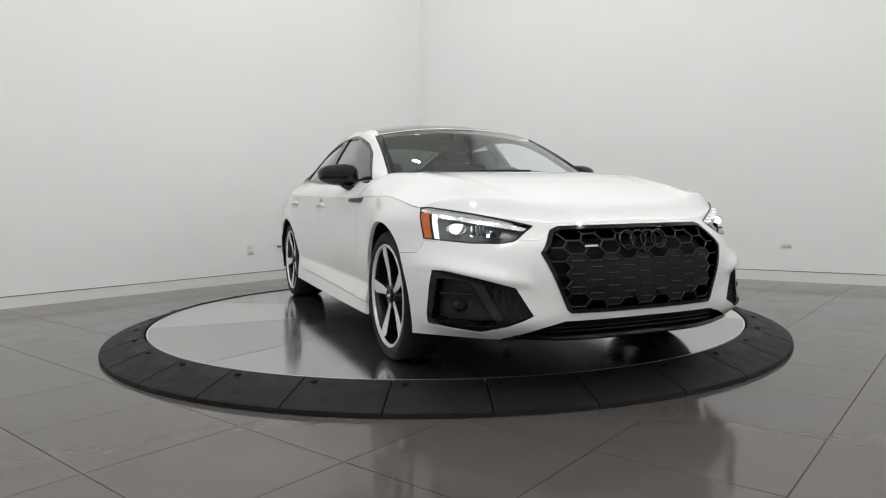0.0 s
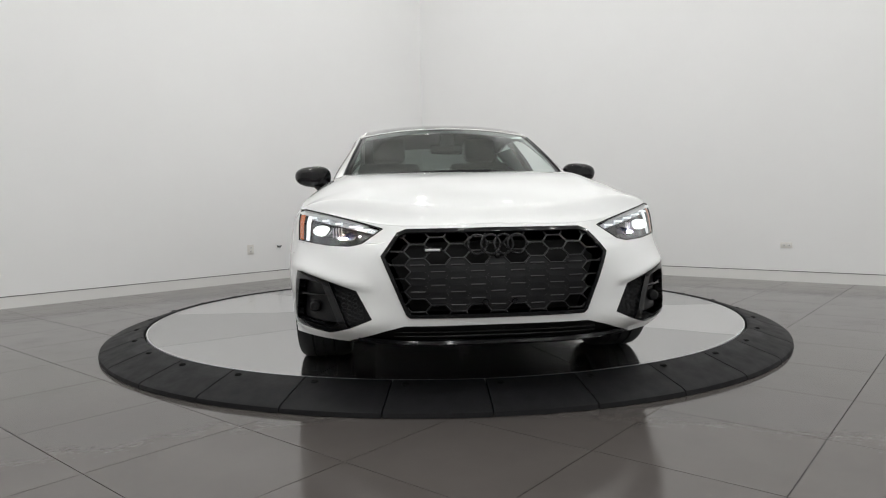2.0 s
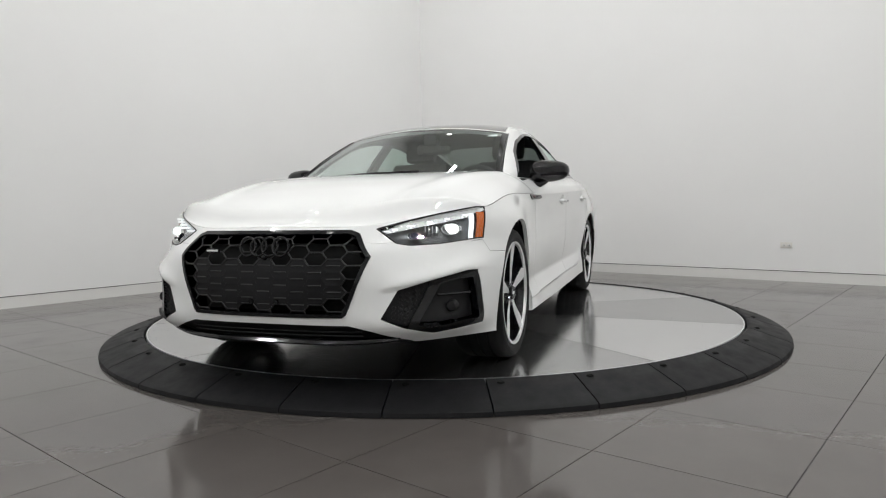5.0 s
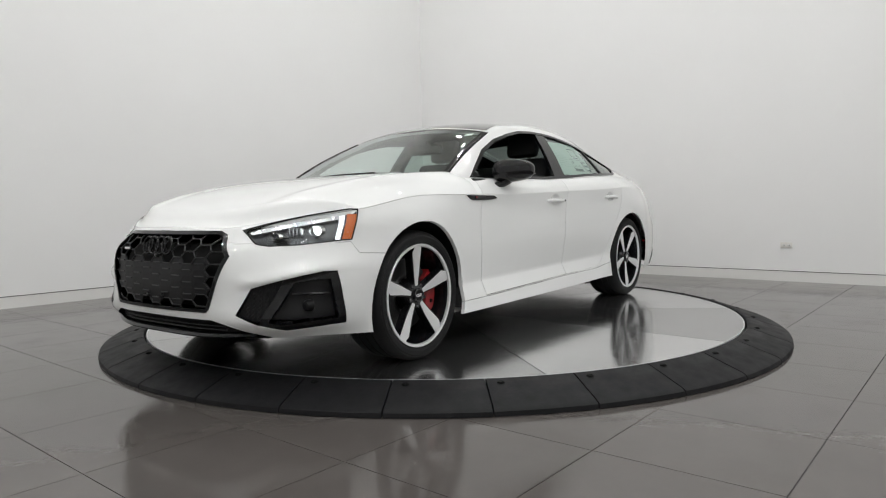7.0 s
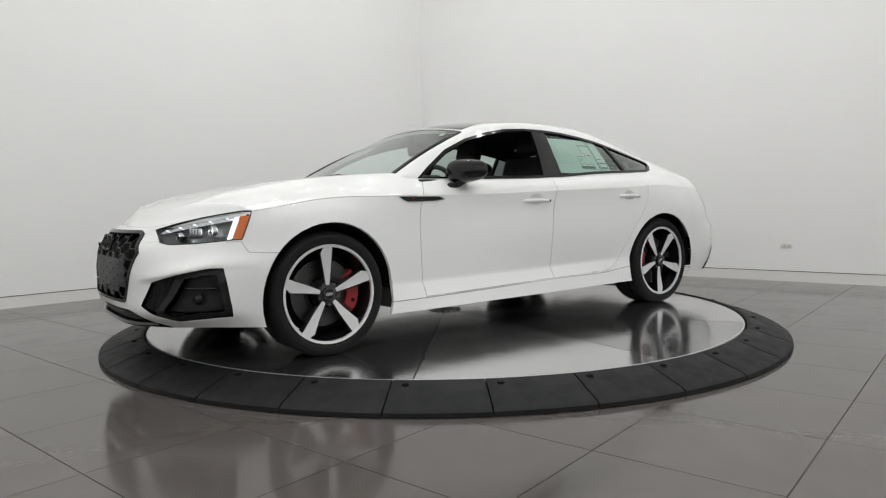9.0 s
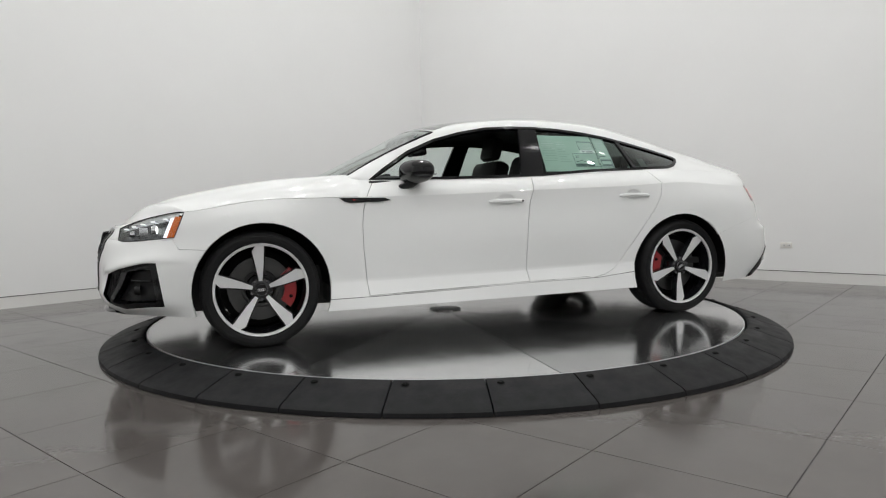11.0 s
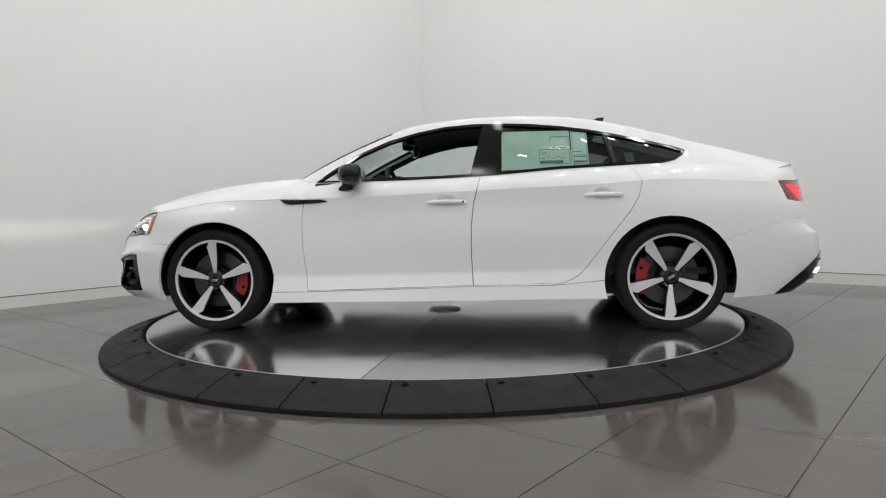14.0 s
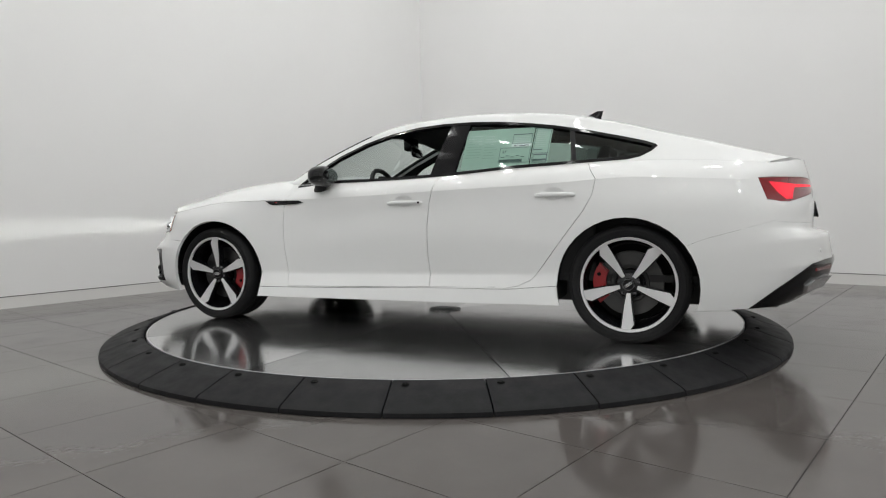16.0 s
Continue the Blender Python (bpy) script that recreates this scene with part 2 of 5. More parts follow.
# ---- ceiling lamps ----
def ceiling_lamp(m, glow):
    lamp = empty("ceiling_light", "unseen round recessed white ceiling downlight, switched on", "ceiling light", "downlights in the ceiling")
    part("trim_ring", lathe([(0.07, 0.0), (0.085, -0.012), (0.10, 0.0), (0.07, 0.004)], 24), M_CEIL, lamp)
    bm = lathe([(0.0001, 0.0), (0.035, -0.001), (0.07, -0.001)], 20)
    part("diffuser", bm, glow, lamp, "glowing white diffuser")
    lamp.matrix_basis = m
    return lamp


def lamp_grid(us, vs, keep, factor):
    """Copies of the first lamp over a grid along the two walls."""
    for u in us:
        for v in vs:
            if keep(u, v):
                q = CORNER + DIR_R * u + DIR_L * v
                copy_thing(LAMPS[factor], pose(q.x, q.y, CEIL - 0.006))


q = CORNER + DIR_R * 1.7 + DIR_L * 1.7
LAMPS = {1.0: ceiling_lamp(pose(q.x, q.y, CEIL - 0.006), M_LAMP)}
q = CORNER + DIR_R * 2.6 + DIR_L * 2.6
LAMPS[0.5] = ceiling_lamp(pose(q.x, q.y, CEIL - 0.006), M_LAMP_SMALL)
LAMPS[0.5].scale = (1.05, 1.05, 1.0)
# Unseen big lamps, laid out to even the light on walls and car sides.
EDGE = (1.7, 3.8, 5.9, 8.0, 10.1)
# u + v > 13.8: extra fill added around the camera for the car's near side.
lamp_grid(EDGE, EDGE, lambda u, v: (u in (1.7, 10.1) or v in (1.7, 10.1) or u + v > 13.8) and (u, v) != (1.7, 1.7), 1.0)
INNER = (0.8, 2.6, 3.7, 4.8, 5.9, 7.2, 9.0)
lamp_grid(INNER, INNER, lambda u, v: (u, v) != (2.6, 2.6), 0.5)


# ---- turntable ----
R_DISC, R_IN, R_OUT = 2.043, 2.052, 2.30
turntable = empty("turntable", "round brushed steel turntable floor that slowly turns", "turntable")


def disc_sector(a0, a1, z0=-0.012, z1=0.0, r=R_DISC):
    n = 24
    g = 0.0026
    pts = [(g * 1.4 * math.cos((a0 + a1) / 2), g * 1.4 * math.sin((a0 + a1) / 2))]
    for i in range(n + 1):
        a = a0 + (a1 - a0) * i / n
        off = g / r if i == 0 else (-g / r if i == n else 0)
        pts.append((r * math.cos(a + off), r * math.sin(a + off)))
    bm = prism(pts, lambda x, y, k: (x, y, z1 + k), z0 - z1)
    uv = bm.loops.layers.uv.new("brush")
    c, s = math.cos((a0 + a1) / 2), math.sin((a0 + a1) / 2)
    for f in bm.faces:
        for lo in f.loops:
            lo[uv].uv = (c * lo.vert.co.x + s * lo.vert.co.y, -s * lo.vert.co.x + c * lo.vert.co.y)
    return bm


for i in range(10):
    part("steel_plate", disc_sector(radians(13 + 36 * i), radians(49 + 36 * i), r=R_DISC - 0.012),
         M_STEEL, turntable, smooth=False)
for i in range(10):
    part("joint", box(0.02, R_DISC - 0.016, -0.0026, 0.0026, -0.011, -0.0004, m=Matrix.Rotation(radians(13 + 36 * i), 4, "Z")), M_DARK, turntable, "dark joint between the plates", smooth=False)
part("rim_band", lathe([(R_DISC - 0.02, -0.05), (R_DISC - 0.006, -0.05), (R_DISC - 0.005, 0.0005), (R_DISC - 0.011, 0.0008), (R_DISC - 0.0118, -0.013)], 160),
     M_RIM, turntable, "thin steel edge band", angle=30)
hub_bm = bmesh.new()
for i in range(24):
    a = 2 * math.pi * i / 24
    r0, r1 = 0.095, 0.116
    w = 0.010
    add_box(hub_bm, r0, r1, -w, w, 0.0, 0.009, m=Matrix.Rotation(a, 4, "Z"))
lathe([(0.001, 0.011), (0.09, 0.011), (0.098, 0.009), (0.098, 0.0)], 48, bm=hub_bm)
part("hub_cap", hub_bm, M_HUB, turntable, "toothed steel hub cover", angle=30)
tagged(part("turntable_pit", lathe([(0.001, FLOOR + 0.005), (2.046, FLOOR + 0.005), (2.046, -0.02), (0.001, -0.02)], 96), M_DARK), "dark turntable drive housing under the steel plate", "turntable base")

ramp_profile = [(R_IN, -0.085), (R_IN, 0.004), (R_IN + 0.012, 0.008), (R_IN + 0.03, 0.006), (R_OUT - 0.02, FLOOR + 0.034), (R_OUT, FLOOR + 0.022), (R_OUT + 0.004, FLOOR + 0.003)]
ring = empty("turntable_ramp_ring", "black rubber ramp ring of many wedge pieces round the turntable", "ramp ring")
N_RAMP = 32
seg_bm = bmesh.new()
rows_ = []
STEPS = 7
half = math.pi / N_RAMP
for i in range(STEPS + 1):
    a = -half + 2 * half * i / STEPS
    col = []
    for r, z in ramp_profile:
        off = 0.0036 / r
        aa = max(-half + off, min(half - off, a))
        col.append(seg_bm.verts.new((r * math.cos(aa), r * math.sin(aa), z)))
    rows_.append(col)
for a, b in zip(rows_, rows_[1:]):
    for k in range(len(ramp_profile) - 1):
        seg_bm.faces.new((a[k], a[k + 1], b[k + 1], b[k]))
seg_bm.faces.new(rows_[0])
seg_bm.faces.new(rows_[-1][::-1])
ramp0 = part("ramp_piece", seg_bm, M_RUBBER_RING, ring, angle=20)
hole_bm = lathe([(0.001, 0.0), (0.009, 0.0), (0.013, 0.003), (0.016, 0.001), (0.017, -0.003)], 14)
bolt_me = None
for i in range(N_RAMP):
    ang = radians(-85.3 + 360 / N_RAMP * i) + half
    if i == 0:
        ob = ramp0
    else:
        ob = new("ramp_piece", ramp0.data)
        ob.parent = ring
    ob.rotation_euler = (0, 0, ang)
    if bolt_me is None:
        b = part("bolt", hole_bm, M_DARK, ring, "black bolt")
        bolt_me = b.data
    else:
        b = new("bolt", bolt_me)
        b.parent = ring
    ab = ang - half + 0.03
    b.location = ((R_IN + 0.055) * math.cos(ab), (R_IN + 0.055) * math.sin(ab), 0.0005)


# ---- car body surfaces (car space: x forward, y to its left, z up, wheels at x = 1.383 and -1.442) ----
AXLE_F, AXLE_R, HUB_Z, TYRE_R = 1.383, -1.442, 0.322, 0.325
car = empty("car", "white five-door fastback car with black trim, lights on", "car")

SIDE_X = [1.70, 1.383, 1.02, 0.35, -0.35, -1.02, -1.442, -1.84]


def body_line(front, side, rear):
    """One line round the half body: nose points, (y, z) at the side stations, tail points."""
    return np.array(list(front) + [(x, y, z) for x, (y, z) in zip(SIDE_X, side)] + list(rear), float)


LINES = [
    body_line([(2.235, 0, 0.205), (2.20, 0.40, 0.20), (2.08, 0.62, 0.20), (1.95, 0.765, 0.205)],
              [(0.872, 0.19), (0.878, 0.18), (0.884, 0.178), (0.886, 0.182), (0.886, 0.187), (0.884, 0.194), (0.885, 0.19), (0.87, 0.20)],
              [(-2.14, 0.79, 0.225), (-2.29, 0.50, 0.24), (-2.33, 0, 0.25)]),
    body_line([(2.275, 0, 0.285), (2.24, 0.40, 0.28), (2.14, 0.66, 0.27), (1.955, 0.826, 0.27)],
              [(0.880, 0.27), (0.892, 0.27), (0.880, 0.250), (0.875, 0.258), (0.876, 0.270), (0.879, 0.284), (0.893, 0.28), (0.882, 0.29)],
              [(-2.22, 0.79, 0.30), (-2.385, 0.50, 0.31), (-2.435, 0, 0.31)]),
    body_line([(2.285, 0, 0.38), (2.245, 0.40, 0.375), (2.125, 0.66, 0.37), (1.935, 0.836, 0.37)],
              [(0.892, 0.37), (0.90, 0.37), (0.858, 0.345), (0.838, 0.345), (0.840, 0.355), (0.866, 0.375), (0.90, 0.40), (0.89, 0.40)],
              [(-2.265, 0.79, 0.42), (-2.43, 0.50, 0.43), (-2.485, 0, 0.43)]),
    body_line([(2.278, 0, 0.49), (2.248, 0.40, 0.485), (2.110, 0.66, 0.485), (1.925, 0.834, 0.48)],
              [(0.898, 0.49), (0.908, 0.50), (0.870, 0.50), (0.863, 0.51), (0.867, 0.52), (0.883, 0.53), (0.908, 0.53), (0.893, 0.52)],
              [(-2.255, 0.79, 0.570), (-2.41, 0.50, 0.580), (-2.465, 0, 0.585)]),
    body_line([(2.255, 0, 0.58), (2.228, 0.40, 0.58), (2.058, 0.66, 0.585), (1.865, 0.818, 0.60)],
              [(0.878, 0.61), (0.910, 0.655), (0.870, 0.61), (0.868, 0.61), (0.874, 0.625), (0.885, 0.65), (0.910, 0.665), (0.888, 0.65)],
              [(-2.205, 0.785, 0.625), (-2.335, 0.50, 0.612), (-2.39, 0, 0.612)]),
    body_line([(2.22, 0, 0.645), (2.166, 0.40, 0.645), (1.995, 0.66, 0.665), (1.82, 0.818, 0.70)],
              [(0.864, 0.70), (0.890, 0.74), (0.865, 0.73), (0.866, 0.73), (0.872, 0.75), (0.882, 0.77), (0.902, 0.78), (0.872, 0.77)],
              [(-2.18, 0.77, 0.75), (-2.335, 0.50, 0.75), (-2.39, 0, 0.75)]),
    body_line([(2.185, 0, 0.688), (2.125, 0.41, 0.686), (1.955, 0.665, 0.728), (1.78, 0.818, 0.756)],
              [(0.838, 0.766), (0.842, 0.815), (0.855, 0.825), (0.872, 0.835), (0.878, 0.859), (0.880, 0.881), (0.870, 0.902), (0.825, 0.884)],
              [(-2.10, 0.755, 0.872), (-2.30, 0.50, 0.888), (-2.36, 0, 0.905)]),
]
BELT = body_line([(2.2, 0, 0.9)] * 2 + [(1.9, 0.5, 0.9)] * 2,
                 [(0.80, 0.93), (0.70, 0.935), (0.705, 0.935), (0.797, 0.924), (0.803, 0.945), (0.79, 0.98), (0.755, 0.995), (0.71, 0.985)],
                 [(-2.12, 0.665, 0.962), (-2.285, 0.45, 0.980), (-2.337, 0, 0.988)])


def hermite(P, knots, n, mirror):
    """Resamples rows of points along axis 0 by cubic pieces; mirror closes the ends over the car's middle."""
    P = np.asarray(P, float)
    if mirror:
        flip = np.array([1, -1, 1.0])
        P = np.concatenate([P[1:2] * flip, P, P[-2:-1] * flip])
        knots = np.concatenate([[2 * knots[0] - knots[1]], knots, [2 * knots[-1] - knots[-2]]])
    h = np.diff(knots)[:, None]
    s = np.diff(P, axis=0) / h
    T = np.concatenate([s[:1], (s[:-1] * h[1:] + s[1:] * h[:-1]) / (h[1:] + h[:-1]), s[-1:]])
    out, ks = [], []
    rng = range(1, len(P) - 2) if mirror else range(len(P) - 1)
    last = list(rng)[-1]
    for i in rng:
        for q in range(n + (i == last)):
            t = q / n
            out.append((2 * t**3 - 3 * t**2 + 1) * P[i] + (t**3 - 2 * t**2 + t) * h[i] * T[i] + (3 * t**2 - 2 * t**3) * P[i + 1] + (t**3 - t**2) * h[i] * T[i + 1])
            ks.append(knots[i] + t * h[i][0])
    return np.array(out), np.array(ks)


ALL = np.stack(LINES)
gaps = np.linalg.norm(np.diff(ALL, axis=1), axis=2).mean(0)
COLS = np.concatenate([[0], np.cumsum(gaps)])
NC, NR = 14, 9
long_lines = [hermite(L, COLS, NC, True)[0] for L in LINES]
belt_line = hermite(BELT, COLS, NC, True)[0]
stack = np.stack(long_lines)


def row_surface(P, n, crease):
    """Cubic pieces from line to line; a crease weight of 1 breaks the surface sharply along that line."""
    d = np.diff(P, axis=0)
    T = np.concatenate([d[:1], (d[:-1] + d[1:]) / 2, d[-1:]])
    out = []
    for i in range(len(P) - 1):
        a = T[i] * (1 - crease[i]) + d[i] * crease[i]
        b = T[i + 1] * (1 - crease[i + 1]) + d[i] * crease[i + 1]
        for q in range(n + (i == len(P) - 2)):
            t = q / n
            out.append((2 * t**3 - 3 * t**2 + 1) * P[i] + (t**3 - 2 * t**2 + t) * a + (3 * t**2 - 2 * t**3) * P[i + 1] + (t**3 - t**2) * b)
    return np.array(out)


# sharp lines: door undercut, sill edge, rear bumper ledge
col_pos = np.arange(stack.shape[1]) / NC
crease_w = np.zeros((len(LINES), stack.shape[1], 1))
crease_w[1, :, 0] = np.interp(col_pos, [5.6, 6.1, 8.9, 9.4], [0, 1, 1, 0])
crease_w[2, :, 0] = np.interp(col_pos, [5.7, 6.2, 8.6, 9.3, 11.0, 11.6], [0, 1, 1, 0, 0, 0.8])
for k in (3, 4):
    crease_w[k, :, 0] = np.interp(col_pos, [11.3, 12.0], [0, 0.9])
rows_fine = row_surface(stack, NR, crease_w)
# ledge over each bumper inlet
Y_, Z_ = rows_fine[..., 1], rows_fine[..., 2]
ledge_d = Z_ - np.interp(Y_, [0.50, 0.54, 0.616, 0.726, 0.81, 0.86, 0.90], [0.425, 0.436, 0.447, 0.476, 0.501, 0.503, 0.495])
ledge = np.where(ledge_d > 0, np.exp(-(ledge_d / 0.042) ** 2), np.clip(1 + ledge_d / 0.016, 0, 1)) * np.interp(Y_, [0.50, 0.56, 0.66, 0.80, 0.87, 0.90], [0, 0.013, 0.019, 0.016, 0.004, 0]) * (rows_fine[..., 0] > 1.72)
rows_fine[..., 0] += ledge * 0.8
rows_fine[..., 1] += ledge * 0.5
SEAM_LINE = long_lines[-1]


def grid_bm(G):
    bm = bmesh.new()
    V = [[bm.verts.new(p) for p in row] for row in G]
    for a, b in zip(V, V[1:]):
        for i in range(len(a) - 1):
            try:
                bm.faces.new((a[i], a[i + 1], b[i + 1], b[i]))
            except ValueError:
                pass
    return bm


# hood: clamshell from the seam line up to the middle
seam_front = SEAM_LINE[: NC * 6 + NC // 3 + 1]
zc_hood = curve_at([0.8, 1.0, 1.3, 1.6, 1.85, 2.05, 2.19], [0.972, 0.965, 0.943, 0.897, 0.837, 0.763, 0.69])


def hood_point(a, b):
    """a: 0 at the leading edge, 1 at the windscreen; b: 0 in the middle, 1 at the seam."""
    n = len(seam_front) - 1
    k0 = NC * 3
    fi = (b * k0)
    i = min(int(fi), k0 - 1)
    lead = seam_front[i] + (seam_front[i + 1] - seam_front[i]) * (fi - i)
    sj = k0 + a * (n - k0)
    j = min(int(sj), n - 1)
    side = seam_front[j] + (seam_front[j + 1] - seam_front[j]) * (sj - j)
    r = lead[1] / 0.818
    end, start = seam_front[n], seam_front[k0]
    x = lead[0] * (1 - a) + a * (1.00 + (end[0] - 1.00) * r) + (side[0] - (start[0] * (1 - a) + a * end[0])) * r**4
    y = lead[1] * (1 - a) + a * end[1] * r + (side[1] - (start[1] * (1 - a) + a * end[1])) * r**4
    zm = float(zc_hood(x))
    drop = r ** (4.6 + 3.9 * a ** 3)
    zs = side[2]
    ridge = 0.010 * math.exp(-((r - 0.60 - 0.18 * a) / 0.065) ** 2) * min(1, a * 4)
    z_full = zm * (1 - drop) + zs * drop + ridge * (1 - drop)
    if a < 1e-6:
        return lead
    z_lead = lead[2]
    k = min(1.0, a / 0.10)
    k = k * k * (3 - 2 * k)
    return np.array((x, y, z_lead * (1 - k) + z_full * k))


HA, HB = 48, 40
hood_grid = np.array([[hood_point((i / HA) ** 1.3, 1 - (1 - j / HB) ** 1.4) for j in range(HB + 1)] for i in range(HA + 1)])

tuck = hood_grid[-1] - hood_grid[-2]
tuck = hood_grid[-1] + tuck / np.linalg.norm(tuck, axis=1, keepdims=True) * 0.06
tuck[:, 1] *= 0.985
tuck[:, 2] -= 0.005
hood_grid = np.concatenate([hood_grid, tuck[None]])

# upper side band: seam / shoulder up to the belt
i0 = NC * 6 + NC // 3
band_rows = []
for k in range(9):
    s = k / 8
    row = SEAM_LINE[i0:] * (1 - s) + belt_line[i0:] * s
    row[:, 1] += 0.012 * math.sin(math.pi * s) * np.minimum(1, np.abs(row[:, 1]) * 2)
    band_rows.append(row)

# greenhouse, roof and fastback tail
XS_RAIL = [-2.30, -2.2, -2.11, -1.93, -1.745, -1.56, -1.38, -1.19, -1.01, -0.64, -0.27, -0.083, 0.067, 0.18, 0.293, 0.483, 0.675, 0.86]
ZS_RAIL = [0.972, 0.974, 0.992, 1.043, 1.103, 1.160, 1.217, 1.266, 1.302, 1.333, 1.331, 1.316, 1.299, 1.273, 1.232, 1.152, 1.058, 0.952]
rail_z = curve_at(XS_RAIL, ZS_RAIL)
rail_y = curve_at([-2.30, -2.0, -1.5, -1.0, -0.5, 0.0, 0.3, 0.6, 0.86], [0.55, 0.53, 0.50, 0.525, 0.55, 0.565, 0.585, 0.630, 0.675])
mid_z = curve_at([-2.33, -2.2, -2.0, -1.7, -1.4, -1.0, -0.6, -0.3, 0.0, 0.3, 0.6, 0.85, 1.02], [0.985, 0.99, 1.055, 1.165, 1.262, 1.347, 1.380, 1.382, 1.361, 1.298, 1.152, 1.027, 0.945])
belt_side = belt_line[i0: NC * 12 + 1]
belt_y = curve_at(np.sort(belt_side[:, 0]), belt_side[np.argsort(belt_side[:, 0]), 1])
belt_z = curve_at(np.sort(belt_side[:, 0]), belt_side[np.argsort(belt_side[:, 0]), 2])
X_TAIL, X_COWL = -2.12, 0.86
bulge = curve_at([-2.12, -1.9, -1.5, -1.0, 0.0, 0.3, 0.86], [-0.20, -0.16, -0.05, 0.0, 0.0, 0.05, 0.16])


def cabin_row(xs):
    B = np.array((xs, float(belt_y(xs)), float(belt_z(xs))))
    R = np.array((xs, float(rail_y(xs)), float(rail_z(xs))))
    bl = float(bulge(xs))
    C = np.array((xs + bl, 0.0, float(mid_z(xs + bl))))
    R[2] = max(R[2], B[2] + 0.004)
    pts = []

    def side_pt(s):
        p = B * (1 - s) + R * s
        p[1] += 0.016 * math.sin(math.pi * s)
        return p

    def top_pt(s):
        y = R[1] * (1 - s)
        k = 1 - (1 - s) ** 2.2
        return np.array((xs + bl * k, y, R[2] + (C[2] - R[2]) * k))
    a, b, c = side_pt(0.90), R, top_pt(0.10)
    for k in range(15):
        pts.append(side_pt(0.90 * k / 15))
    for k in range(6):
        t = k / 6
        pts.append((1 - t) ** 2 * a + 2 * t * (1 - t) * (b + np.array((0, 0.004, 0.004))) + t * t * c)
    for k in range(21):
        pts.append(top_pt(0.10 + 0.90 * k / 20))
    if bl < 0:
        for q in pts:
            q[0] = xs + bl * (1 - min(1.0, abs(q[1]) / B[1]) ** 4)
    return pts


cabin_grid = np.array([cabin_row(X_TAIL + (X_COWL - X_TAIL) * i / 150) for i in range(151)])


# ---- cutting the surfaces into panels ----
def inside(poly, a, b):
    hit = False
    n = len(poly)
    for i in range(n):
        (x1, y1), (x2, y2) = poly[i], poly[(i + 1) % n]
        if (y1 > b) != (y2 > b) and a < (x2 - x1) * (b - y1) / (y2 - y1) + x1:
            hit = not hit
    return hit


AX = {"xz": (0, 2, 1), "yz": (1, 2, 0), "xy": (0, 1, 2)}


def cut(bm, poly, plane, where=None):
    """Cuts the faces along a polygon seen along one axis."""
    i, j, k = AX[plane]
    n = len(poly)
    for e in range(n):
        p, q = poly[e], poly[(e + 1) % n]
        lo = (min(p[0], q[0]) - 1e-4, min(p[1], q[1]) - 1e-4)
        hi = (max(p[0], q[0]) + 1e-4, max(p[1], q[1]) + 1e-4)
        fs = []
        for f in bm.faces:
            u = [v.co[i] for v in f.verts]
            if max(u) < lo[0] or min(u) > hi[0]:
                continue
            w = [v.co[j] for v in f.verts]
            if max(w) < lo[1] or min(w) > hi[1]:
                continue
            if where and not where(f.calc_center_median()):
                continue
            fs.append(f)
        if not fs:
            continue
        no = [0.0, 0.0, 0.0]
        no[i], no[j] = q[1] - p[1], -(q[0] - p[0])
        co = [0.0, 0.0, 0.0]
        co[i], co[j] = p
        geom = list({v for f in fs for v in f.verts}) + list({ed for f in fs for ed in f.edges}) + fs
        bmesh.ops.bisect_plane(bm, geom=geom, dist=1e-5, plane_co=co, plane_no=no)


def tag(bm, poly, plane, value, where=None, only=None):
    i, j, k = AX[plane]
    lay = bm.faces.layers.int["tag"]
    for f in bm.faces:
        c = f.calc_center_median()
        if (where and not where(c)) or (only is not None and f[lay] != only):
            continue
        if inside(poly, c[i], c[j]):
            f[lay] = value


SEAM_BACK = SEAM_LINE[i0:]


def on_seam(p):
    a, b = SEAM_BACK[:-1], SEAM_BACK[1:]
    q = np.array(p)
    d = b - a
    t = np.clip(((q - a) * d).sum(1) / (d * d).sum(1), 0, 1)
    return float(np.linalg.norm(a + d * t[:, None] - q, axis=1).min()) < 0.003


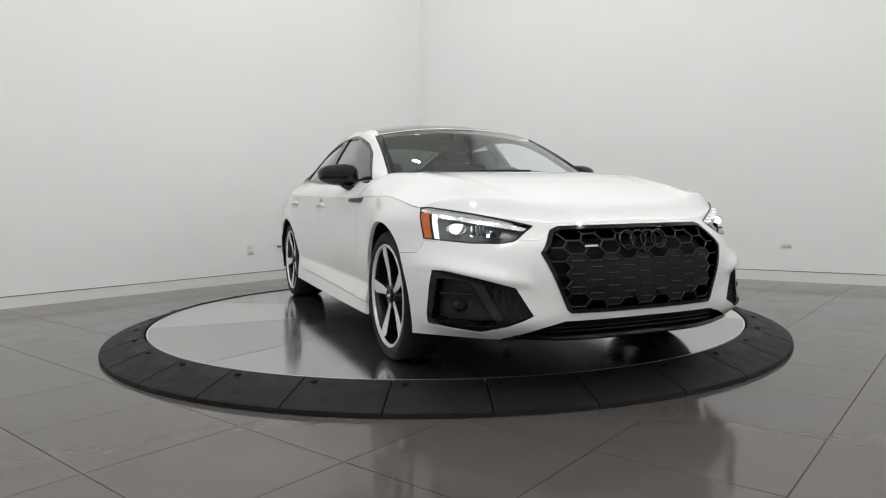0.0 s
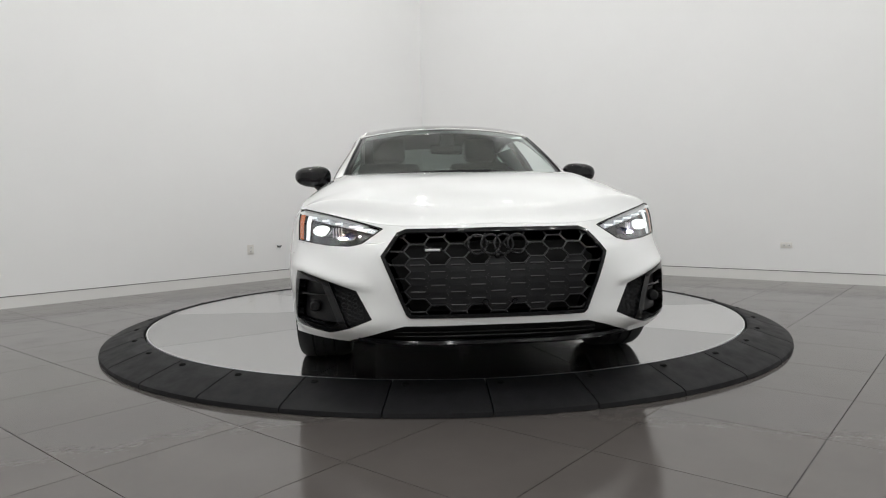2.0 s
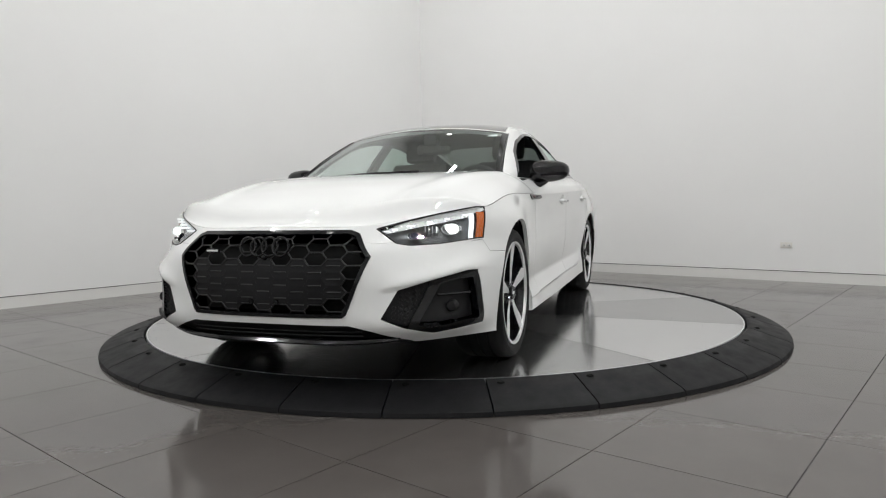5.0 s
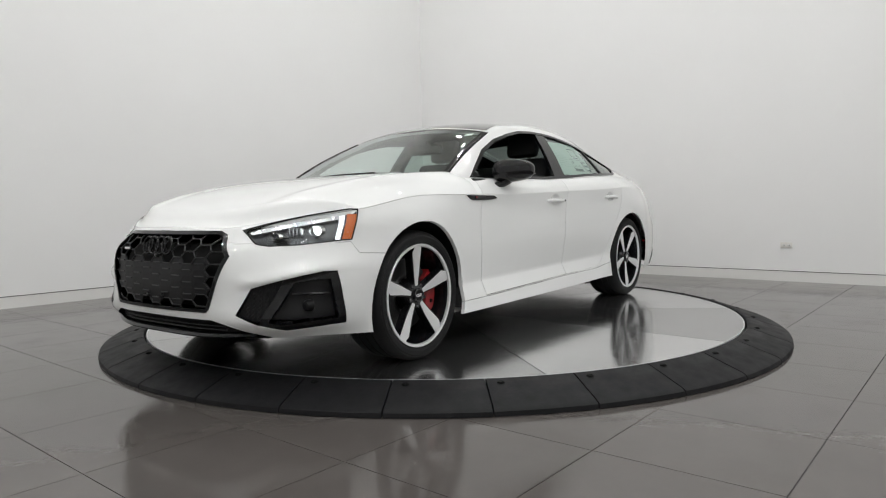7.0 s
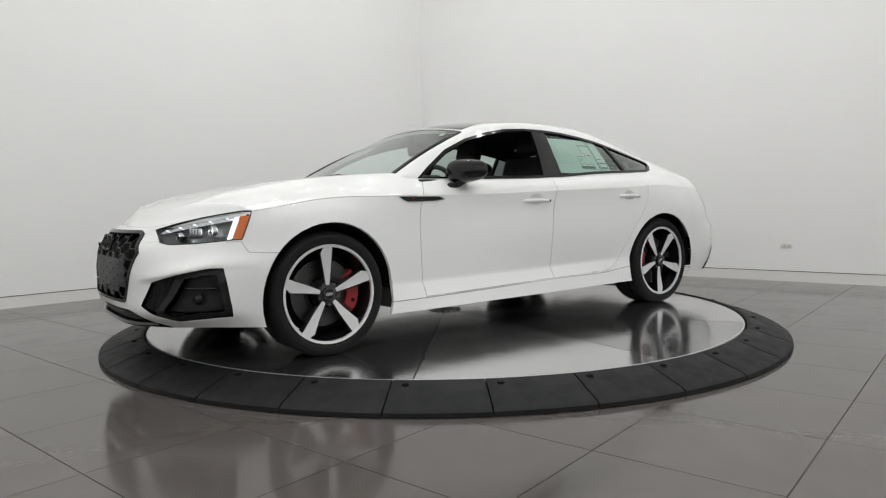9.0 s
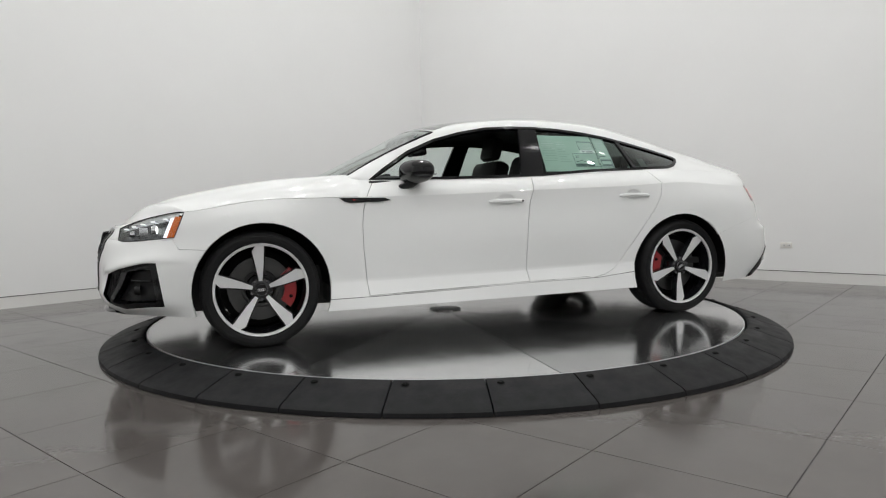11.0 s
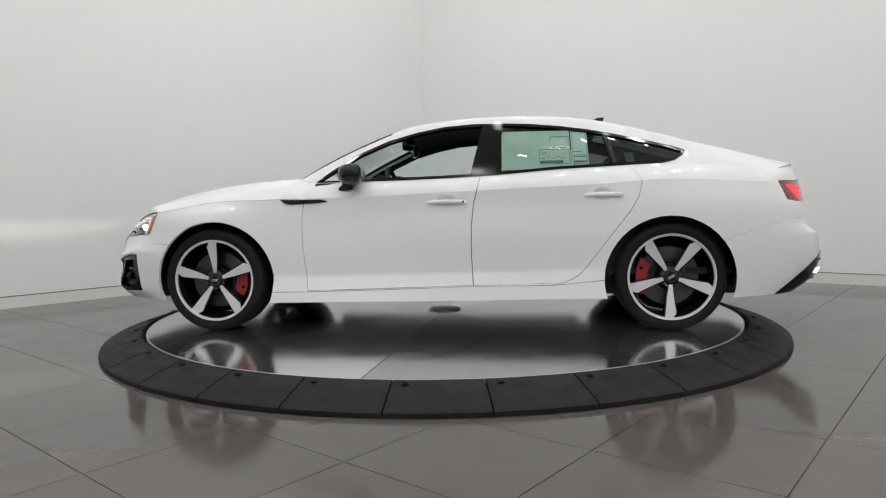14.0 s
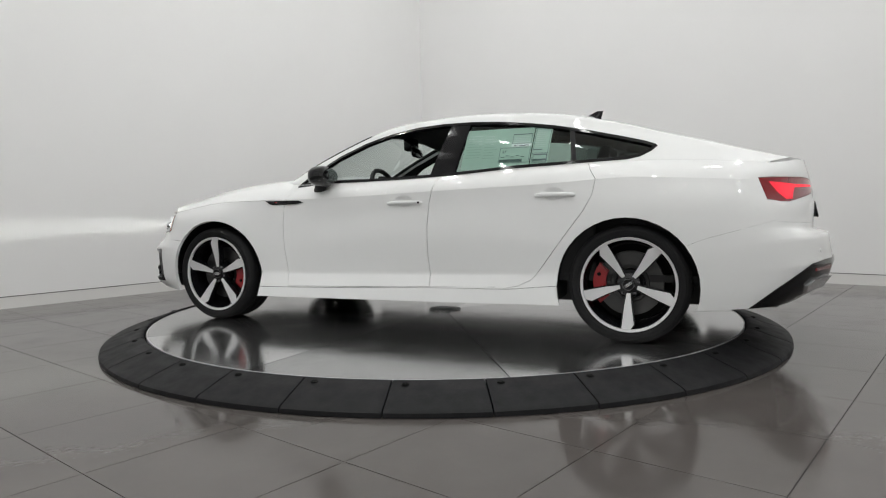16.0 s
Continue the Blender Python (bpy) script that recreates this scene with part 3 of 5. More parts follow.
def panel(sources, name, material, parent, values, label="", gap=0.0022, flange=0.02, both=False, flip=False, push=0.0):
    """Makes a panel of the faces with those tags: edges drawn back by the gap, folded in by the flange.
    both: the mirrored half too, in one mesh; flip: the mirrored half alone."""
    V, F, N = [], [], []
    for bm in sources:
        lay = bm.faces.layers.int["tag"]
        faces = [f for f in bm.faces if f[lay] in values]
        idx, shift = {}, {}
        joined = set()
        if len(sources) > 1:
            for f in faces:
                for e in f.edges:
                    if len(e.link_faces) == 1 and on_seam(e.verts[0].co) and on_seam(e.verts[1].co):
                        joined.add(e)
        for f in faces:
            fc = f.calc_center_median()
            for e in f.edges:
                if sum(1 for g in e.link_faces if g[lay] in values) == 1:
                    if e in joined:
                        continue
                    a, b = e.verts
                    if abs(a.co.y) < 1e-4 and abs(b.co.y) < 1e-4:
                        continue
                    d = (b.co - a.co)
                    if d.length < 1e-7:
                        continue
                    d.normalize()
                    w = fc - a.co
                    w -= d * w.dot(d)
                    if w.length > 1e-9:
                        w.normalize()
                    for v in (a, b):
                        shift.setdefault(v, []).append(w)
        for f in faces:
            row = []
            for v in f.verts:
                if v not in idx:
                    idx[v] = len(V)
                    p = v.co + v.normal * push
                    if v in shift:
                        s = Vector((0, 0, 0))
                        for w in shift[v]:
                            s += w
                        if s.length > 1e-6:
                            s.normalize()
                        if abs(v.co.y) < 1e-4:
                            s.y = 0
                        p = p + s * gap
                    V.append(p)
                    N.append(v.normal.copy())
                row.append(idx[v])
            F.append(row)
        if flange:
            for f in faces:
                for lo in f.loops:
                    e = lo.edge
                    if sum(1 for g in e.link_faces if g[lay] in values) != 1 or e in joined:
                        continue
                    a, b = lo.vert, lo.link_loop_next.vert
                    if abs(a.co.y) < 1e-4 and abs(b.co.y) < 1e-4:
                        continue
                    pa, pb = V[idx[a]], V[idx[b]]
                    out = (b.co - a.co).cross(f.normal)
                    if out.length < 1e-9:
                        continue
                    out.normalize()
                    k = len(V)
                    V += [pa, pb, pb - b.normal * flange, pa - a.normal * flange]
                    N += [out] * 4
                    F.append([k + 1, k, k + 3, k + 2])
    if not F:
        return None
    mv = [Vector((p.x, -p.y, p.z)) for p in V]
    mn = [Vector((p.x, -p.y, p.z)) for p in N]
    if flip:
        V, N, F = mv, mn, [r[::-1] for r in F]
    elif both:
        k = len(V)
        V, N, F = V + mv, N + mn, F + [[q + k for q in r[::-1]] for r in F]
    me = bpy.data.meshes.new(name)
    me.from_pydata(V, [], F)
    me.validate()
    me.polygons.foreach_set("use_smooth", [True] * len(me.polygons))
    if len(me.vertices) == len(N):
        me.normals_split_custom_set_from_vertices(N)
    me.materials.append(material)
    ob = new(name, me)
    ob.parent = parent
    if label:
        ob["label"] = label
    return ob


def sides(sources, name, material, parent, values, label="", **k):
    a = panel(sources, name, material, parent, values, label, **k)
    b = panel(sources, name, material, parent, values, label, flip=True, **k)
    return a, b


def surface(G):
    bm = grid_bm(G)
    bmesh.ops.remove_doubles(bm, verts=bm.verts, dist=1e-5)
    bmesh.ops.recalc_face_normals(bm, faces=bm.faces)
    f = max(bm.faces, key=lambda f: f.calc_center_median().y)
    if f.normal.y < 0:
        bmesh.ops.reverse_faces(bm, faces=bm.faces)
    bm.faces.layers.int.new("tag")
    bm.normal_update()
    return bm


low = surface(rows_fine)
band = surface(np.array(band_rows))
hood_bm = surface(hood_grid)
cabin = surface(cabin_grid)
SHELL = np.concatenate([rows_fine.reshape(-1, 3)])
BAND_PTS = np.array(band_rows).reshape(-1, 3)


def near(P, i, j, k, a, b):
    """Value of axis k of a surface over the place (a, b), by a plane through the points round it."""
    d = (P[:, i] - a) ** 2 + (P[:, j] - b) ** 2
    n = np.argpartition(d, 12)[:12]
    w = np.sqrt(1 / (d[n] + 1e-4))
    A = np.stack([np.ones(12), P[n, i] - a, P[n, j] - b], 1) * w[:, None]
    s = np.linalg.lstsq(A, P[n, k] * w, rcond=1e-3)[0][0]
    return float(np.clip(s, P[n, k].min(), P[n, k].max()))


FRONT_PTS = SHELL[SHELL[:, 0] > 1.75]
REAR_PTS = np.concatenate([SHELL[SHELL[:, 0] < -1.9], BAND_PTS[BAND_PTS[:, 0] < -1.9]])
SIDE_PTS = np.concatenate([SHELL[SHELL[:, 1] > 0.7], BAND_PTS[BAND_PTS[:, 1] > 0.6]])


def nose_x(y, z):
    return near(FRONT_PTS, 1, 2, 0, abs(y), z)


def flank_y(x, z):
    return near(SIDE_PTS, 0, 2, 1, x, z)


def tail_x(y, z):
    return near(REAR_PTS, 1, 2, 0, abs(y), z)


def arch(xc, zc, r, n=40):
    return [(xc + r * math.cos(2 * math.pi * i / n), zc + r * math.sin(2 * math.pi * i / n)) for i in range(n)]


ARCH_F = arch(1.372, 0.318, 0.375)
ARCH_R = arch(-1.43, 0.308, 0.378)
DOOR_F = [(0.706, 0.93), (0.749, 0.874), (0.778, 0.826), (0.798, 0.747), (0.804, 0.661), (0.801, 0.522), (0.791, 0.418), (0.775, 0.253),
          (0.28, 0.264), (-0.266, 0.279), (-0.26, 0.348), (-0.255, 0.47), (-0.258, 0.642), (-0.273, 0.779), (-0.292, 0.847), (-0.317, 0.96)]
DOOR_R = [(-0.317, 0.96), (-0.292, 0.847), (-0.273, 0.779), (-0.258, 0.642), (-0.255, 0.47), (-0.26, 0.348), (-0.266, 0.279), (-0.758, 0.285), (-0.827, 0.298),
          (-0.896, 0.331), (-0.93, 0.362), (-1.033, 0.498), (-1.101, 0.589), (-1.203, 0.721), (-1.254, 0.811), (-1.271, 0.899), (-1.235, 0.95), (-1.20, 1.02)]
HEADLAMP = [(0.458, 0.672), (0.56, 0.702), (0.68, 0.732), (0.80, 0.7585), (0.90, 0.765), (0.90, 0.625), (0.824, 0.623), (0.70, 0.606), (0.60, 0.602), (0.545, 0.612)]
DRL = [(0.475, 0.672), (0.56, 0.699), (0.68, 0.729), (0.80, 0.7545), (0.80, 0.722), (0.68, 0.694), (0.56, 0.670), (0.50, 0.658)]


def lamp_edge(d):
    """The slanting rear edge of the headlamp in side view, moved forward by d."""
    return [(1.765 + d, 0.76), (1.83 + d, 0.60)]


GRILLE = [(-0.1, 0.671), (0.362, 0.669), (0.400, 0.655), (0.470, 0.563), (0.374, 0.328), (0.358, 0.314), (-0.1, 0.312)]
FOG = [(0.511, 0.308), (0.609, 0.265), (0.69, 0.237), (0.82, 0.256), (0.95, 0.262), (0.95, 0.488), (0.811, 0.492), (0.692, 0.459), (0.573, 0.423)]
FOG_MESH = [(0.511, 0.308), (0.609, 0.265), (0.692, 0.459), (0.573, 0.423)]
FOG_IN = [(0.648, 0.276), (0.69, 0.264), (0.80, 0.282), (0.95, 0.286), (0.95, 0.456), (0.79, 0.460), (0.722, 0.444)]


def inlet_edge(d):
    """The straight outer edge of the bumper inlet in side view, moved forward by d."""
    return [(1.920 + d, 0.51), (1.875 + d, 0.22)]


LOWER_INTAKE = [(-0.1, 0.283), (0.38, 0.281), (0.465, 0.257), (0.602, 0.207), (0.62, 0.15), (-0.1, 0.15)]
DLO = [(0.735, 0.930), (0.654, 0.992), (0.468, 1.112), (0.283, 1.191), (0.099, 1.241), (-0.083, 1.275), (-0.265, 1.287), (-0.446, 1.287), (-0.626, 1.278), (-0.806, 1.259), (-0.986, 1.232),
       (-1.165, 1.196), (-1.344, 1.153), (-1.50, 1.112), (-1.56, 1.090), (-1.572, 1.078), (-1.545, 1.05), (-1.49, 1.018), (-1.42, 1.003), (-1.30, 0.998), (-1.12, 0.990),
       (-0.776, 0.976), (-0.429, 0.951), (-0.08, 0.936), (0.271, 0.929)]
TAILLAMP = [(0.90, 0.876), (0.72, 0.884), (0.50, 0.884), (0.36, 0.872), (0.33, 0.835), (0.42, 0.80), (0.60, 0.775), (0.72, 0.756), (0.765, 0.757), (0.90, 0.80)]
DIFFUSER = [(-2.03, 0.10), (-2.03, 0.212), (-2.06, 0.236), (-2.156, 0.314), (-2.251, 0.384), (-2.33, 0.440), (-2.40, 0.452), (-2.70, 0.452), (-2.70, 0.10)]
TAIL_GLOW = [(0.745, 0.862), (0.60, 0.848), (0.40, 0.846), (0.40, 0.832), (0.62, 0.826), (0.66, 0.795), (0.69, 0.768), (0.735, 0.766), (0.75, 0.80)]


def inset(poly, d):
    """The polygon drawn in by d."""
    n = len(poly)
    area = sum(poly[i][0] * poly[(i + 1) % n][1] - poly[(i + 1) % n][0] * poly[i][1] for i in range(n))
    s = 1 if area > 0 else -1
    out = []
    for i in range(n):
        a, b, c = (Vector(poly[(i + k) % n]) for k in (-1, 0, 1))
        e, f = (b - a).normalized(), (c - b).normalized()
        n1, n2 = Vector((-e.y, e.x)) * s, Vector((-f.y, f.x)) * s
        m = n1 + n2
        m = m / max(0.5, m.length_squared / 2)
        out.append(tuple(b + m * d))
    return out


GRILLE_FULL = [(-y, z) for y, z in GRILLE[1:-1]] + GRILLE[1:-1][::-1]
GRILLE_IN = inset(GRILLE_FULL, 0.016)
at_front = lambda c: c[0] > 1.72
at_rear = lambda c: c[0] < -2.03
lamp_zone = lambda c: c[0] < -2.068 - (0.90 - c[2]) * 0.375
BUMPER_F = [(2.6, 0.62), (1.828, 0.615), (1.80, 0.562), (1.66, 0.553), (1.5, 0.55), (1.5, 0.0), (2.6, 0.0)]
BUMPER_R = [(-2.7, 0.60), (-2.15, 0.66), (-1.82, 0.57), (-1.70, 0.52), (-1.70, 0.0), (-2.7, 0.0)]
SILL = [(1.1, 0.10), (1.1, 0.245), (0.775, 0.247), (0.28, 0.258), (-0.266, 0.273), (-0.76, 0.279), (-0.86, 0.288), (-1.1, 0.31), (-1.2, 0.30), (-1.2, 0.1)]
for poly in (ARCH_F, ARCH_R, DOOR_F, DOOR_R[7:] + [DOOR_R[0]], SILL[1:9], BUMPER_F[1:4] + BUMPER_F[1:4][1:2], BUMPER_R[1:4]):
    cut(low, poly, "xz", where=lambda c: c[1] > 0.5)
for poly in (HEADLAMP, DRL, GRILLE, GRILLE_IN, FOG, FOG_MESH, FOG_IN, LOWER_INTAKE):
    cut(low, poly, "yz", where=at_front)
for d in (0.0, 0.035):
    cut(low, inlet_edge(d), "xz", where=at_front)
cut(low, [(1.70, 0.738), (1.95, 0.738)], "xz", where=at_front)
for d in (0.0, 0.042, 0.047, 0.066):
    cut(low, lamp_edge(d), "xz", where=at_front)
cut(low, [(-2.068, 0.90), (-2.128, 0.74)], "xz", where=lambda c: c[0] < -1.9)
cut(band, [(-2.068, 0.90), (-2.128, 0.74)], "xz", where=lambda c: c[0] < -1.9)
for poly in (TAILLAMP, TAIL_GLOW):
    cut(low, poly, "yz", where=at_rear)
cut(low, DIFFUSER, "xz", where=at_rear)
cut(band, DOOR_F, "xz", where=lambda c: c[1] > 0.5)
cut(band, DOOR_R[9:] + [DOOR_R[0]], "xz", where=lambda c: c[1] > 0.5)
cut(band, TAILLAMP, "yz", where=at_rear)
# finger recesses behind the door handles
HANDLES = [(-0.105, 0.800), (-1.04, 0.822)]
for hx, hz in HANDLES:
    for k in (1.0, 0.8, 0.55, 0.3):
        cut(low, [(hx + 0.062 * k * math.cos(a * math.pi / 10), hz + 0.036 * k * math.sin(a * math.pi / 10)) for a in range(20)], "xz", where=lambda c: c[1] > 0.7)
    for v in low.verts:
        if v.co.y > 0.7:
            r2 = ((v.co.x - hx) / 0.062) ** 2 + ((v.co.z - hz) / 0.036) ** 2
            if r2 < 1:
                v.co.y -= 0.016 * (1 - r2)
low.normal_update()
for f in low.faces:
    f[low.faces.layers.int["tag"]] = 1
for f in band.faces:
    f[band.faces.layers.int["tag"]] = 1
big = lambda c: c[1] > 0.5
tag(low, SILL, "xz", 4, big)
tag(low, BUMPER_F, "xz", 5)
tag(low, BUMPER_R, "xz", 6)
for s in (low, band):
    tag(s, DOOR_F, "xz", 2, big)
    tag(s, DOOR_R, "xz", 3, big)
def before_edge(d):
    return lambda c: c[0] > 1.765 + d + (0.76 - c[2]) * 0.406


lens_zone = lambda c: at_front(c) and before_edge(0.0)(c)
tag(low, HEADLAMP, "yz", 20, lens_zone)
tag(low, HEADLAMP, "yz", 7, before_edge(0.042), only=20)
tag(low, HEADLAMP, "yz", 7, lambda c: c[2] > 0.738, only=20)
tag(low, HEADLAMP, "yz", 21, before_edge(0.047), only=7)
tag(low, HEADLAMP, "yz", 7, before_edge(0.066), only=21)
tag(low, DRL, "yz", 22, at_front, only=7)
before_inlet = lambda d: (lambda c: c[0] > 1.875 + d + (c[2] - 0.22) * 0.1552)
tag(low, FOG, "yz", 9, before_inlet(0.0))
tag(low, FOG_MESH, "yz", 24, at_front, only=9)
tag(low, FOG_IN, "yz", 26, before_inlet(0.035), only=9)
tag(low, LOWER_INTAKE, "yz", 10, at_front)
tag(low, GRILLE, "yz", 8, at_front)
tag(low, GRILLE_IN, "yz", 23, at_front, only=8)
tag(low, TAILLAMP, "yz", 11, lamp_zone)
tag(band, TAILLAMP, "yz", 11, lamp_zone)
tag(low, TAIL_GLOW, "yz", 25, at_rear, only=11)
tag(low, DIFFUSER, "xz", 12, at_rear)
tag(low, ARCH_F, "xz", 99, big)
tag(low, ARCH_R, "xz", 99, big)
# front wings and rear quarters apart
for s in (low, band):
    lay = s.faces.layers.int["tag"]
    for f in s.faces:
        if f[lay] == 1 and f.calc_center_median().x < 0.0:
            f[lay] = 13

# cabin: side window opening, windscreen, roof glass, rear window
LIGHT_SIDE = lambda c: c[1] > float(rail_y(c[0])) + 0.005
WINDSCREEN = [(0.30, -0.1), (0.30, 0.20), (0.285, 0.40), (0.262, 0.578), (0.45, 0.610), (0.62, 0.639), (0.80, 0.672), (0.90, 0.694), (1.1, 0.70), (1.1, -0.1)]
SCREEN_IN = [(0.345, -0.1), (0.335, 0.10), (0.315, 0.14), (0.300, 0.40), (0.285, 0.535), (0.45, 0.566), (0.62, 0.593), (0.80, 0.625), (0.925, 0.65), (0.945, -0.1)]
ROOFPANEL = [(0.285, -0.1), (0.27, 0.40), (0.247, 0.55), (0.0, 0.515), (-0.5, 0.492), (-0.95, 0.475), (-1.02, 0.46), (-1.03, -0.1)]
REARWINDOW = [(-1.15, -0.1), (-1.14, 0.44), (-1.17, 0.465), (-1.55, 0.445), (-1.84, 0.455), (-1.90, 0.43), (-1.97, -0.1)]
B_PILLAR = [(-0.335, 1.32), (-0.237, 0.90), (-0.405, 0.90), (-0.463, 1.32)]
C_BAR = [(-1.055, 1.30), (-1.130, 0.95), (-1.158, 0.95), (-1.083, 1.30)]
DLO_IN = inset(DLO, 0.017)
for poly in (DLO, DLO_IN, B_PILLAR, C_BAR):
    cut(cabin, poly, "xz", where=LIGHT_SIDE)
top_side = lambda c: c[1] < float(rail_y(c[0])) + 0.02
for poly in (WINDSCREEN, SCREEN_IN, ROOFPANEL, REARWINDOW):
    cut(cabin, poly, "xy", where=top_side)
lay = cabin.faces.layers.int["tag"]
for f in cabin.faces:
    f[lay] = 1
tag(cabin, WINDSCREEN, "xy", 3, top_side)
tag(cabin, SCREEN_IN, "xy", 11, top_side, only=3)
tag(cabin, ROOFPANEL, "xy", 4, top_side)
tag(cabin, REARWINDOW, "xy", 5, top_side)
tag(cabin, DLO, "xz", 6, LIGHT_SIDE)
tag(cabin, DLO_IN, "xz", 2, LIGHT_SIDE, only=6)
tag(cabin, B_PILLAR, "xz", 7, LIGHT_SIDE, only=2)
tag(cabin, C_BAR, "xz", 8, LIGHT_SIDE, only=2)
for f in cabin.faces:
    if f[lay] == 2:
        x = f.calc_center_median().x
        f[lay] = 2 if x > -0.35 else (9 if x > -1.11 else 10)

hood = panel([hood_bm], "hood", M_WHITE, car, {0}, both=True, gap=0.003)
fender_l, fender_r = sides([low, band], "front_wing", M_WHITE, car, {1}, gap=0.0012)
quarter_l, quarter_r = sides([low, band], "rear_quarter", M_WHITE, car, {13}, gap=0.0008, flange=0.012)
door_fl, door_fr = sides([low, band], "front_door", M_WHITE, car, {2})
door_rl, door_rr = sides([low, band], "rear_door", M_WHITE, car, {3})
sides([low], "side_sill", M_WHITE, car, {4})
bumper_f = panel([low], "front_bumper", M_WHITE, car, {5}, both=True, gap=0.0008)
bumper_r = panel([low], "rear_bumper", M_WHITE, car, {6}, both=True, gap=0.0, flange=0.0)
cabin_shell = panel([cabin], "roof_frame", M_WHITE, car, {1}, both=True, gap=0.0, flange=0.03)
sides([cabin], "window_trim", M_BLACK_GLOSS, car, {6}, "gloss black window surround", push=0.003, gap=0.0)
sides([cabin], "door_pillar", M_BLACK_GLOSS, car, {7}, "gloss black door pillar cover", gap=0.001)
sides([cabin], "window_divider", M_BLACK, car, {8}, gap=0.0)
panel([cabin], "front_side_window", M_GLASS, car, {2}, flip=True, flange=0.0, gap=0.0, push=-0.008)
sides([cabin], "rear_side_window", M_TINT, car, {9}, flange=0.0, gap=0.0, push=-0.008)
sides([cabin], "quarter_window", M_TINT_DARK, car, {10}, flange=0.0, gap=0.0, push=-0.006)
windscreen = panel([cabin], "windscreen", M_GLASS, car, {11}, both=True, flange=0.0, gap=0.0, push=-0.004)
panel([cabin], "screen_border", M_BLACK_GLOSS, windscreen, {3}, "black border of the windscreen", both=True, flange=0.0, gap=0.0, push=-0.004)
panel([cabin], "roof_panel", M_ROOFGLASS, car, {4}, "black glass roof panel", both=True)
panel([cabin], "rear_window", M_TINT_DARK, car, {5}, both=True, flange=0.0, gap=0.0, push=-0.003)
panel([cabin], "headliner", M_INT, car, {1, 4}, "black headliner and pillar covers", both=True, flange=0.0, gap=0.0, push=-0.034)
panel([low], "grille_backing", M_DARK, car, {23}, both=True, push=-0.06, gap=0.0, flange=-0.06)
grille = panel([low], "grille_frame", M_BLACK_GLOSS, car, {8}, "gloss black grille frame", both=True, push=0.005, gap=0.001, flange=0.04)
fogs = sides([low], "bumper_inlet", M_BLACK_GLOSS, car, {9}, "gloss black bumper inlet frame", push=-0.002, gap=0.0, flange=0.03)
for inlet, flip in zip(fogs, (False, True)):
    panel([low], "inlet_recess", M_BLACK, inlet, {26}, "black recess of the inlet", flip=flip, push=-0.042, gap=0.0, flange=-0.04)
fog_mesh = sides([low], "inlet_mesh", M_BLACK, car, {24}, "black mesh panel in the inlet", push=-0.018, gap=0.0, flange=-0.018)
panel([low], "lower_intake", M_BLACK, car, {10}, both=True, push=-0.03, gap=0.0, flange=-0.03)
LAMP_TAGS = {7, 20, 21, 22}
lamps = sides([low], "headlamp", M_LAMP_DARK, car, LAMP_TAGS, "clear-lens headlamp with white light strips, lit", push=-0.035, gap=0.003, flange=-0.033)
for side_index, flip in ((0, False), (1, True)):
    panel([low], "lens", M_LENS, lamps[side_index], LAMP_TAGS, "clear outer lens", flip=flip, push=-0.001, gap=0.003, flange=0.0)
    panel([low], "amber_marker", M_AMBER, lamps[side_index], {20}, "amber side marker", flip=flip, push=-0.003, gap=0.002, flange=0.0)
    panel([low], "light_leg", M_LED, lamps[side_index], {21}, "white light strip", flip=flip, push=-0.012, gap=0.0, flange=0.006)
    panel([low], "light_strip", M_LAMP_CHROME, lamps[side_index], {22}, "bright silvery light guide", flip=flip, push=-0.014, gap=0.0, flange=0.01)
tails = sides([low, band], "tail_lamp", M_RED, car, {11, 25}, "dark red tail lamp, lit")
for side_index, flip in ((0, False), (1, True)):
    panel([low], "glow_strip", M_RED_GLOW, tails[side_index], {25}, "glowing red light band", flip=flip, push=0.001, gap=0.002, flange=0.0)
diffuser = panel([low], "diffuser", M_BLACK_GLOSS, car, {12}, "gloss black rear diffuser", both=True, push=0.006, gap=0.0)


# ---- wheels ----
def moved(bm, m):
    bmesh.ops.transform(bm, matrix=m, verts=bm.verts)
    return bm


def spoke_poly(k):
    return [(0.040, -0.008 - k), (0.040, 0.010 + k), (0.12, 0.020 + k), (0.215, 0.037 + k), (0.2435, 0.020 + k), (0.2450, -0.004), (0.2415, -0.029 - k), (0.12, -0.019 - k)]


